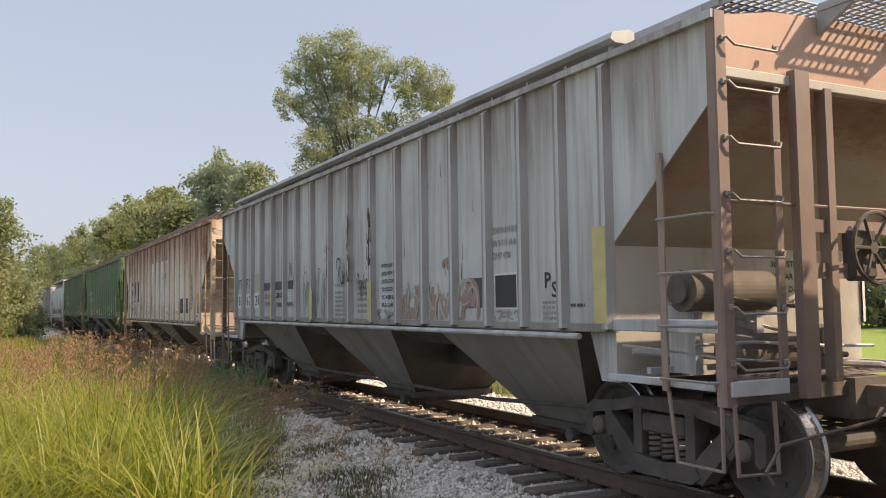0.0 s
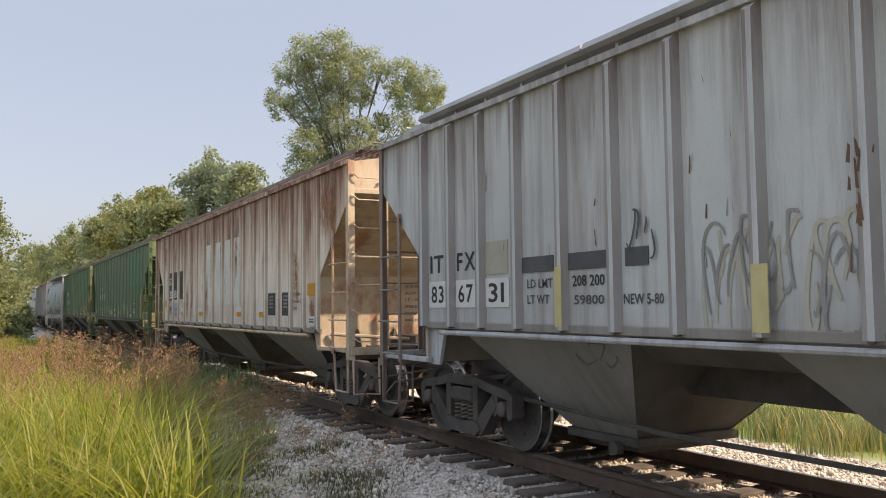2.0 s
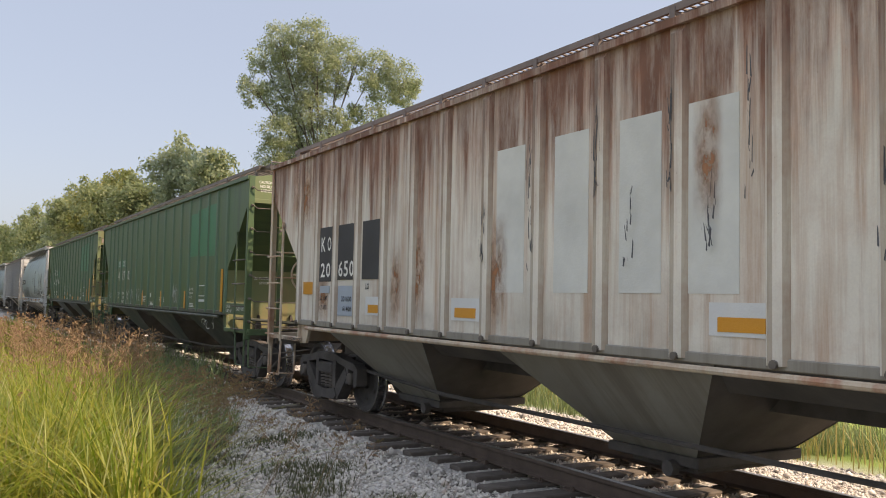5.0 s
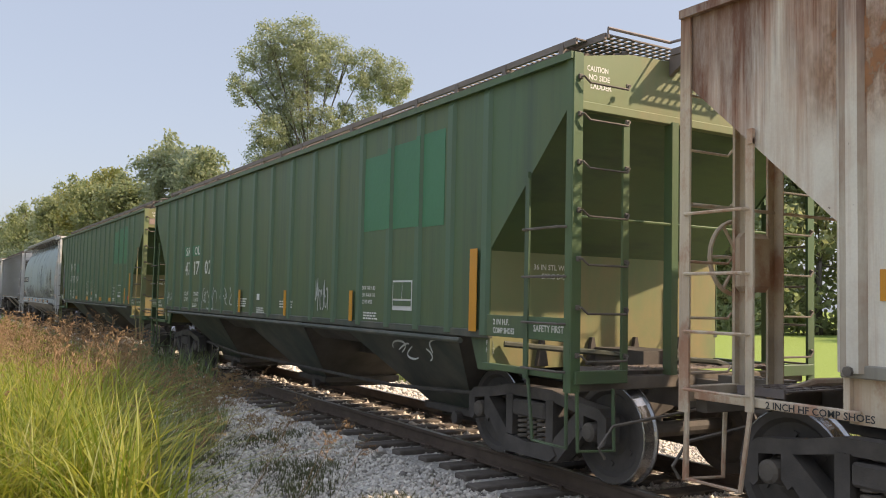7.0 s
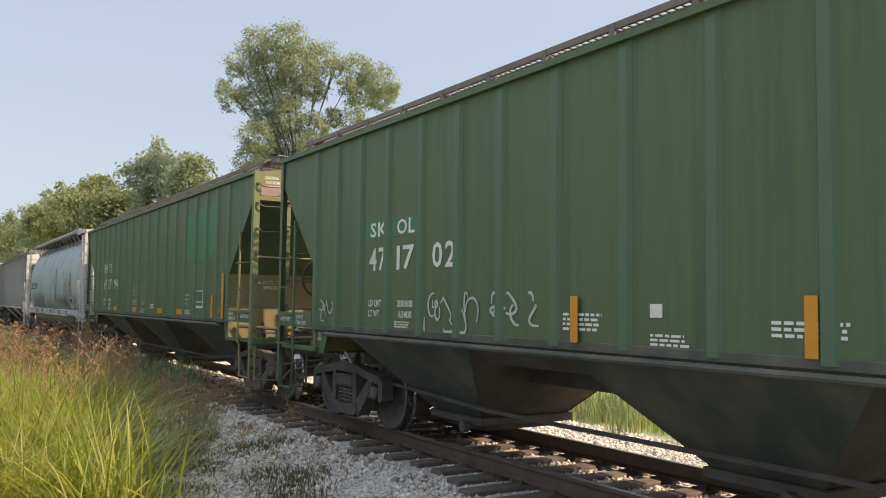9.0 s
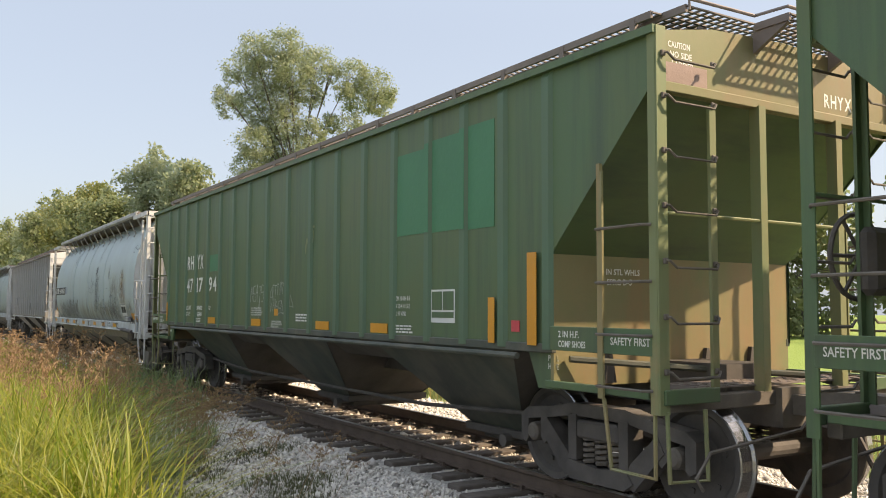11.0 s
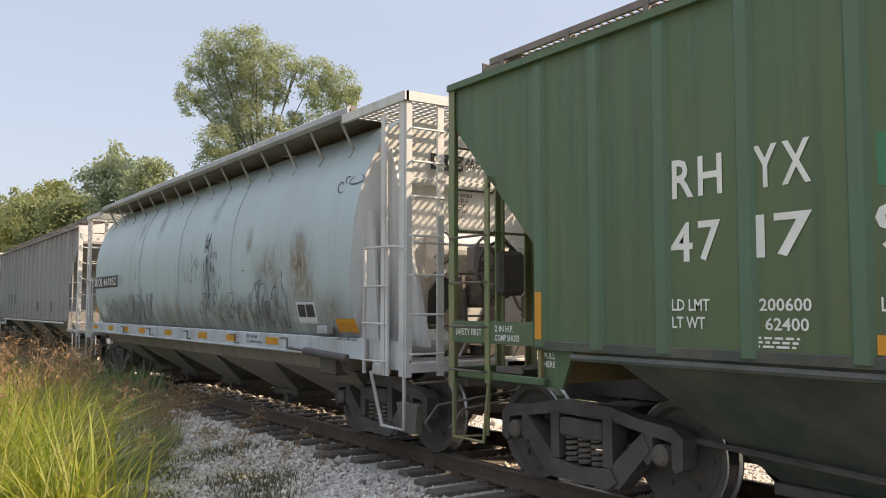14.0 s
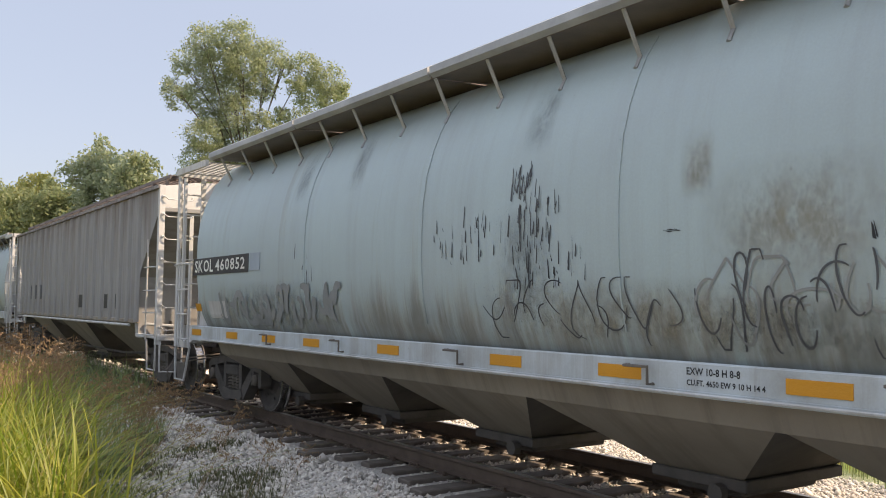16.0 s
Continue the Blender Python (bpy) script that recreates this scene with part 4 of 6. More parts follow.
def grow_grass():
    rng = np.random.default_rng(11)

    def field(n, y0, y1, clumps, spread, xl=-2.5):
        x, y = clumped(rng, n, xl, 3.6, y0, y1, clumps, spread)
        keep = (x < tall_edge(y) + rng.normal(0, 0.12, n)) & (y > 5.9 + 0.5 * np.sin(3 * x))
        return x[keep], y[keep]
    # lush near grass: a short thick floor, then long arching leaves, then a few bleached ones
    x, y = field(26000, 3.0, 10, 520, 0.16)
    blades("grass", x, y, rng.uniform(0.35, 0.95, len(x)), 0.016, BLADE, rng, 0.8, "tall lush green grass beside the gravel")
    x, y = field(17000, 3.2, 11, 420, 0.17)
    blades("grass", x, y, rng.uniform(0.85, 1.5, len(x)), 0.018, BLADE, rng, 1.35, "long arching green grass leaves beside the gravel", 8)
    x, y = field(26000, 9, 18, 560, 0.22)
    blades("grass", x, y, rng.uniform(0.5, 1.2, len(x)), 0.021, BLADE, rng, 0.8, "tall lush green grass beside the gravel")
    x, y = field(4200, 3.2, 17, 260, 0.16)
    blades("dry_grass", x, y, rng.uniform(0.6, 1.3, len(x)), 0.014, BLADE_DRY, rng, 0.9, "tall straw-coloured grass among green blades", 6)
    x, y = field(16000, 17, 46, 600, 0.4)
    blades("grass", x, y, rng.uniform(0.5, 1.0, len(x)), 0.03, BLADE, rng, 0.5, "green grass along the track")
    x, y = field(5000, 16, 46, 400, 0.4)
    blades("dry_grass", x, y, rng.uniform(0.4, 0.9, len(x)), 0.02, BLADE_DRY, rng, 0.5, "straw-coloured grass along the track")
    x, y = field(700, 3.2, 12, 150, 0.2)
    blades("broad_grass", x, y, rng.uniform(0.9, 1.45, len(x)), 0.022, BLADE_PALE, rng, 0.8, "broad pale arching leaves above the tall grass", 8)
    # low dark weeds on the gravel's edge
    n = 26000
    x, y = clumped(rng, n, 0.8, 5.0, 3, 40, 800, 0.17)
    e = np.array([verge_edge(b) for b in y])
    keep = (x < e + 0.02) & (x > tall_edge(y) - 0.3)
    x, y = x[keep], y[keep]
    blades("verge_weeds", x, y, rng.uniform(0.08, 0.46, len(x)), 0.012, WEED, rng, 0.9, "low dark green weeds creeping over gravel", 3)
    # stalky weeds close to the rails further along
    x, y = clumped(rng, 900, 3.9, 4.9, 15.5, 24, 16, 0.22)
    blades("track_weeds", x, y, rng.uniform(0.3, 0.95, len(x)), 0.02, WEED, rng, 0.8, "arching weeds growing close to the rails")
    # sparse tufts on the bare patches of the gravel
    x, y = clumped(rng, 7000, 2.3, 4.3, 6.5, 13, 15, 0.19)
    blades("weed_tuft", x, y, rng.uniform(0.04, 0.13, len(x)), 0.010, WEED_DARK, rng, 1.1, "small flat weeds growing in the gravel", 3)
    # dry strip and tufts across the track
    x, y = clumped(rng, 3000, 10.2, 12.4, 3, 40, 300, 0.22)
    keep = x > 9.9
    blades("dry_grass", x[keep], y[keep], rng.uniform(0.3, 0.85, keep.sum()), 0.017, BLADE_DRY, rng, 0.6, "dry grass strip on the far side of the track")
    x, y = clumped(rng, 11000, 10.1, 12.8, 2, 34, 300, 0.2)
    keep = x > 9.8
    blades("grass", x[keep], y[keep], rng.uniform(0.25, 0.6, keep.sum()), 0.016, WEED, rng, 0.6, "green grass on the far side of the track")


def seed_heads():
    """Stalks with open drooping russet panicles over the grass and beside the gravel."""
    rng = np.random.default_rng(23)
    v, f = [], []
    n = 330
    x, y = clumped(rng, n, -1.2, 3.6, 8.5, 24, 110, 0.4)
    x2, y2 = clumped(rng, 80, 1.6, 3.4, 7.0, 15, 30, 0.3)
    keep = (x < tall_edge(y) + 0.3) & (y > 7.5)
    x3, y3 = clumped(rng, 22, 2.9, 3.5, 11.0, 13.5, 7, 0.2)
    x, y = np.concatenate([x[keep], x2, x3]), np.concatenate([y[keep], y2, y3])
    for a, b in zip(x, y):
        lone = a > tall_edge(b) + 0.25
        h = rng.uniform(0.6, 1.0) if lone else rng.uniform(1.0, 1.62)
        az, ln = (rng.uniform(-0.7, 0.5), rng.uniform(0.3, 0.6)) if lone else (rng.uniform(-2.2, 2.2), rng.uniform(0.05, 0.45))
        z0 = height(a, b)
        tip = np.array([a + math.cos(az) * ln, b + math.sin(az) * ln, z0 + h])
        root = np.array([a, b, z0])
        r = 0.002 + 0.0002 * b

        def strip(p, q, w):
            s = np.array([w, w * 0.3, 0])
            i = len(v)
            v.extend([p - s, p + s, q + s * 0.6, q - s * 0.6])
            f.append((i, i + 1, i + 2, i + 3))
        strip(root, tip, r)
        for k in range(14):
            t = 0.70 + 0.30 * k / 14
            p = root + (tip - root) * t
            u = rng.uniform(0, 6.28)
            ln2 = rng.uniform(0.06, 0.15) * (1.25 - t)* 3
            q = p + np.array([math.cos(u) * ln2, math.sin(u) * ln2, ln2 * rng.uniform(-0.35, 0.8)])
            strip(p, q, r * 0.6)
            for g in (0.35, 0.5, 0.65, 0.8, 0.9, 1.0):
                c = p + (q - p) * g
                strip(c, c + np.array([rng.normal(0, .012), rng.normal(0, .012), -0.020]), r * 1.1)
    tagged(raw("seed_heads", np.array(v), np.array(f), SEED), "russet feathery seed heads on tall grass stalks", "grass", kind="stuff")


def foliage(rng, blobs, n, leaf, squash=0.85, loose=0.15):
    """Leaf quads gathered in many small sprays over the shells of blobs."""
    w = np.array([b[3] ** 2 for b in blobs])
    clumps = int(n / 30)
    pick = rng.choice(len(blobs), clumps, p=w / w.sum())
    bl = np.array(blobs)[pick]
    d = rng.normal(size=(clumps, 3))
    d /= np.linalg.norm(d, axis=1)[:, None]
    rad = bl[:, 3] * rng.uniform(0.35, 1.1, clumps) ** 0.6
    c = bl[:, :3] + d * rad[:, None] * [1, 1, squash]
    k = rng.integers(0, clumps, n)
    spread = np.maximum(bl[k, 3] * loose, leaf * 1.6)
    p = c[k] + rng.normal(size=(n, 3)) * spread[:, None] * [1, 1, 0.75]
    a = rng.normal(size=(n, 3))
    a /= np.linalg.norm(a, axis=1)[:, None]
    b = np.cross(a, rng.normal(size=(n, 3)))
    b /= np.linalg.norm(b, axis=1)[:, None]
    s = leaf * rng.uniform(0.55, 1.3, n)[:, None]
    v = np.stack([p - a * s, p + b * s * 0.55, p + a * s, p - b * s * 0.55], 1).reshape(-1, 3)
    return v, np.arange(4 * n).reshape(-1, 4)


def tree(name, label, x, y, tall, blobs, n, leaf, mat, seed, lean=0.0, trunk_r=0.3, fork_at=0.36, loose=0.15):
    """Tapered trunk, limbs to the masses of leaves, and the crown."""
    rng = np.random.default_rng(seed)
    t = tagged(new(name), label, "tree", "trees round the track")
    t.location = (x, y, height(x, y))
    fork = Vector((lean * 0.4, 0, tall * fork_at))
    trunk = Shape().tube([(0, 0, -0.2), (lean * 0.15, 0.1, tall * fork_at * 0.5), fork], trunk_r, 9, trunk_r * 0.65)
    part("trunk", trunk, BARK, t, smooth=True)
    for b in blobs:
        if b[3] < 0.6 or rng.random() < 0.35:
            continue
        p = Vector(b[:3])
        mid = Vector((p.x * 0.32, p.y * 0.32, fork.z + (p.z - fork.z) * 0.55)) + Vector(rng.normal(0, 0.2, 3))
        limb = Shape().tube([fork - Vector((0, 0, 0.3)), mid, p], trunk_r * 0.15, 6, 0.012)
        for _ in range(4):
            q = p + Vector(rng.normal(0, b[3] * 0.4, 3))
            limb.tube([mid.lerp(p, rng.uniform(0.3, 1)), (p + q) / 2 + Vector((0, 0, -0.1)), q], trunk_r * 0.07, 4, 0.008)
        part("limb", limb, BARK, t, smooth=True)
    v, q = foliage(rng, blobs, n, leaf, 0.9, loose)
    cr = raw("crown", v, q, mat)
    cr.parent = t
    return t


def random_tree(name, label, x, y, tall, wide, n, leaf, mat, seed, low=0.2):
    """A bushy crown of many small masses, with upright shoots along its top."""
    rng = np.random.default_rng(seed)
    blobs = []
    for i in range(20):
        z = tall * (low + (0.86 - low) * (i + 0.5) / 20)
        r = wide * (0.17 + 0.12 * rng.random()) * (1.0 - 0.35 * (z / tall) ** 2)
        a = rng.uniform(0, 6.28)
        o = wide * 0.40 * rng.random() ** 0.6 * (1.2 - 0.75 * z / tall)
        blobs.append((math.cos(a) * o, math.sin(a) * o, z, r))
    for i in range(9):
        bx, by, bz, br = blobs[rng.integers(6, 20)]
        sx, sy = rng.normal(0, 0.4, 2) * br
        for j in range(4):
            blobs.append((bx + sx, by + sy, bz + br * (0.75 + 0.2 * j), br * (0.30 - 0.06 * j)))
    return tree(name, label, x, y, tall, blobs, n, leaf, mat, seed + 100, rng.uniform(-0.4, 0.4), 0.12 + tall * 0.012, 0.36, 0.2)


# ---- the train ----
def slivers(parent, y, z0, z1, n, mat, seed, spread=0.05, off=1.647, curve=None, wide=0.02, name="flaked_paint", tall=(0.04, 0.22)):
    """Narrow upright flakes where the paint has come off."""
    rnd, sh = random.Random(seed), Shape()
    for i in range(n):
        a, z = y + rnd.gauss(0, spread), rnd.uniform(z0, z1)
        h, w = rnd.uniform(*tall), rnd.uniform(0.2, 1.0) * wide
        x = off + 0.0002 * i if curve is None else curve(z) + 0.004 + 0.0002 * i
        s = rnd.uniform(-0.02, 0.02)
        x2 = x if curve is None else curve(z + h) + 0.004 + 0.0002 * i
        sh.add([(-x, a - w, z), (-x, a + w, z + 0.01), (-x2, a + w * 0.7 + s, z + h), (-x2, a - w * 0.5 + s, z + h - 0.02)], [(0, 3, 2, 1)])
    tagged(part(name, sh, mat, parent), kind="stuff")


GLYPHS = {"M": ("17593",), "N": ("1793",), "E": ("71", "79", "46", "13"), "A": ("183", "46"), "T": ("79", "82"), "S": ("974631",), "G": ("9413", "365"), "I": ("82",), "V": ("729",), "P": ("17", "764"), "D": ("17", "731"), "Q": ("73", "91"), "^": ("28", "486")}


def hand_lettering(car, word, y, z, tall, wide, seed, drop=0.0, thin=0.0042, off=1.574):
    """Quick chalk capitals drawn stroke by stroke; keypad digits name the points of a letter."""
    rnd = random.Random(seed)
    for i, ch in enumerate(word):
        sh = Shape()
        h = tall * rnd.uniform(0.85, 1.2)
        for stroke in GLYPHS.get(ch, ()):
            pts = []
            for d in stroke:
                k = int(d) - 1
                pts.append(Vector((y - wide * (i + 0.80 * (k % 3) / 2) + rnd.gauss(0, 0.008) - 0.05 * tall * (k // 3), z - drop * i + h * (k // 3) / 2 + rnd.gauss(0, 0.010))))
            for p, q in zip(pts, pts[1:]):
                w = (q - p).orthogonal().normalized() * thin
                e = (q - p).normalized() * thin
                c = [p - w - e, p + w - e, q + w * 0.7 + e, q - w * 0.7 + e]
                sh.add([(-off - 0.0003 * len(sh.f), a.x, a.y) for a in c], [(0, 1, 2, 3)])
        part("spray_tag", sh, TAG_WHITE, car)


def grey_hopper():
    # slope sheet painted darker than the bulkhead to carry the shade under the crown
    c = style(GREY, GREY_RIB, GREY_BULK, CAP_RUST, POST_RUST, GREY_RIB, HOPPER_GREY, 1.43, rib=(0.09, 0.075), feet=True, gutter=True, edge_paint=(RIB_DARK, 0.42), cut=3.16, slope=GREY_END, walk=ROOF_METAL, rung=RUNG_STEEL)
    car = hopper_car("hopper_car", "weathered grey ribbed covered hopper car with faded spray tags", 4.48, 15.15, c)
    for a, z, w, s in ((13.74, 2.02, 0.32, "IT"), (13.10, 2.02, 0.40, "FX")):
        letter(s, car, a, z, 0.20, INK, w)
    for a, w, s in ((13.74, 0.42, "83"), (13.10, 0.44, "67"), (12.46, 0.42, "31")):
        panel(car, a + 0.03, a - w, 1.62, 1.92, PLATE, name="number_panel")
        letter(s, car, a - 0.03, 1.67, 0.20, INK, w - 0.12, off=1.581)
    for a, b in ((11.83, 11.28), (11.08, 10.48), (10.28, 10.0)):
        panel(car, a, b, 1.95, 2.10, TAG_DARK, name="painted_out_band")
    letter("LD LMT", car, 11.72, 1.80, 0.085, TAG_DARK, 0.42)
    letter("LT WT", car, 11.72, 1.65, 0.085, TAG_DARK, 0.36)
    letter("208 200", car, 11.0, 1.80, 0.10, INK, 0.45)
    letter("59800", car, 10.98, 1.64, 0.085, TAG_DARK, 0.42)
    letter("NEW 5-80", car, 10.31, 1.64, 0.085, TAG_DARK, 0.47)
    panel(car, 12.62, 12.06, 1.96, 2.30, TAG_CREAM, off=1.573, name="faded_patch")
    panel(car, 11.07, 11.17, 1.44, 1.98, YELLOW, off=1.647, name="reflector")
    panel(car, 1.22 + 0.03, 1.42, 1.46, 2.28, YELLOW, off=1.647, name="reflector")
    panel(car, 6.32, 6.46, 1.44, 1.98, YELLOW, off=1.647, name="reflector")
    panel(car, 8.78, 8.92, 1.44, 1.90, YELLOW, off=1.647, name="reflector")
    for i, s in enumerate(("INTERIOR OF CAR", "LINED WITH", "DOUBLE COVER", "POLYCLUTCH", "UC-41303 BL", "PS-5-12-80")):
        letter(s, car, 6.12, 2.14 - i * 0.105, 0.055, INK, (0.5, 0.36, 0.42, 0.36, 0.4, 0.36)[i])
    for i, s in enumerate(("EXW10-8 H 8-5", "EW 9-7 H 14-9", "CU FT 4750")):
        letter(s, car, 3.22, 2.36 - i * 0.13, 0.07, TAG_GREY, (0.48, 0.46, 0.36)[i])
    panel(car, 3.16, 2.76, 1.60, 1.93, BLACK, name="stencil_panel")
    part("stencil_border", Shape().box(-1.5755, -1.57, 2.74, 3.18, 1.58, 1.95), PLATE, car)
    letter("P", car, 2.26, 1.78, 0.15, INK, 0.10)
    letter("S", car, 2.15, 1.69, 0.15, INK, 0.10)
    bars(car, 2.30, 1.98, 1.46, 1.66, 4, TAG_GREY, seed=3)
    bars(car, 7.0, 6.6, 1.5, 2.0, 6, TAG_GREY, seed=4)
    bars(car, 1.95, 1.6, 1.58, 1.63, 1, TAG_DARK, seed=5)
    letter("WARNING", car, 7.92, 1.92, 0.06, TAG_GREY, 0.4)
    bars(car, 7.9, 7.45, 1.46, 1.86, 6, TAG_GREY, seed=6)
    scrawl(car, 9.45, 8.05, 1.46, 2.2, TAG_CREAM, 31, 14, 0.020, off=1.574)
    scrawl(car, 9.45, 8.05, 1.46, 2.24, TAG_GREY, 32, 14, 0.013, off=1.579)
    scrawl(car, 7.76, 7.48, 1.98, 2.36, INK, 33, 4, 0.012, off=1.59)
    scrawl(car, 6.98, 6.48, 1.72, 2.1, TAG_DARK, 34, 6, 0.010, off=1.59)
    scrawl(car, 10.24, 9.95, 2.0, 2.4, TAG_DARK, 35, 4, 0.012, off=1.59)
    for i, (a, b) in enumerate(((5.48, 5.05), (5.0, 4.55), (4.6, 4.1), (4.05, 3.56))):
        scrawl(car, a, b, 1.46, 1.88, TAG_RUST, 40 + i, 8, 0.038, off=1.575)
        scrawl(car, a, b, 1.46, 1.90, TAG_CREAM, 140 + i, 4, 0.016, off=1.580)
    scrawl(car, 4.3, 4.1, 1.98, 2.16, TAG_RUST, 44, 3, 0.03, off=1.58)
    panel(car, 3.78, 3.42, 1.60, 1.92, TAG_DARK, off=1.572, name="painted_out_band")
    scrawl(car, 3.2, 2.72, 1.46, 1.56, TAG_GREY, 45, 6, 0.012)
    scrawl(car, 6.2, 5.55, 1.46, 1.62, TAG_GREY, 46, 5, 0.022, off=1.59)
    slivers(car, 7.17, 1.95, 2.9, 26, BARE, 1, 0.03)
    slivers(car, 6.40, 2.1, 2.9, 30, INK, 2, 0.03)
    slivers(car, 8.1, 1.8, 2.6, 10, BARE, 3, 0.05)
    for i, y in enumerate((4.0, 5.6, 9.2, 11.0, 12.4)):
        slivers(car, y, 1.7, 3.3, 8, BARE, 60 + i, 0.3, 1.576, wide=0.008)
    scrawl(car, 11.1, 10.6, 1.1, 1.3, TAG_DARK, 47, 3, 0.012, off=1.42)
    # brake gear on the platform at the near end
    handwheel(car, -0.05, -0.02, 2.04, IRON, -1)
    part("brake_post", Shape().slab([(-0.80, -0.03), (-0.64, -0.03), (-0.64, 0.05), (-0.655, 0.05), (-0.655, -0.012), (-0.785, -0.012), (-0.785, 0.05), (-0.80, 0.05)], 0.9, 3.40, axis=2), POST_RUST, car)
    part("brake_mount", Shape().box(-0.64, 0.35, 0.03, 0.06, 1.80, 1.92).box(-0.64, 0.35, 0.03, 0.06, 2.16, 2.26), POST_RUST, car)
    for i, (a, b) in enumerate((((-1.30, 0.86, 1.62), (0.1, 0.62, 1.30)), ((-1.2, 0.90, 1.50), (0.2, 0.60, 1.22)), ((-1.5, 0.4, 1.30), (0.5, 0.35, 1.24)))):
        part("brake_pipe", Shape().tube([a, Vector(a).lerp(Vector(b), 0.3) + Vector((0, 0, 0.03)), Vector(a).lerp(Vector(b), 0.7), b], 0.014, 6), ROOF_METAL, car)
    part("release_rod", Shape().tube([(-1.57, 1.15, 1.28), (-1.57, 0.7, 1.26), (-1.3, 0.3, 1.2), (-0.9, 0.1, 1.17)], 0.010, 5), ROOF_METAL, car)
    part("air_reservoir", Shape().tube([(-1.28, 0.75, 1.72), (-0.35, 0.75, 1.72)], 0.17, 30).tube([(-1.33, 0.75, 1.72), (-1.28, 0.75, 1.72)], 0.10, 24), IRON_WARM, car, smooth=False)
    part("brake_cylinder", Shape().tube([(-1.0, 0.55, 1.22), (-0.25, 0.55, 1.22)], 0.15, 28).tube([(-0.25, 0.55, 1.22), (0.35, 0.5, 1.16)], 0.025, 6), IRON_WARM, car)
    part("control_valve", Shape().block(0.0, 0.34, 0.5, 0.72, 1.12, 1.42, 0.04).tube([(0.1, 0.5, 1.4), (0.1, 0.4, 1.55), (-0.6, 0.4, 1.6), (-1.1, 0.6, 1.68)], 0.016, 6), IRON_WARM, car)
    part("valve_bracket", Shape().box(-1.45, -0.3, 0.95, 1.0, 1.05, 1.1).box(-1.2, -1.12, 0.7, 1.0, 1.05, 1.6).box(-0.5, -0.42, 0.7, 1.0, 1.05, 1.6), GREY_RIB, car)
    part("step_plate", Shape().block(-1.60, -1.55, 0.05, 1.24, 1.40, 1.50, 0.008), GREY_RIB, car)
    for i, s in enumerate(("36 IN STL WHLS", "1 WEAR", "SPRG D-5", "COMP SHOES")):
        letter(s, car, 0.30, 1.95 - i * 0.12, 0.06, INK, (0.6, 0.3, 0.36, 0.4)[i], face="end", off=1.240)
    return car


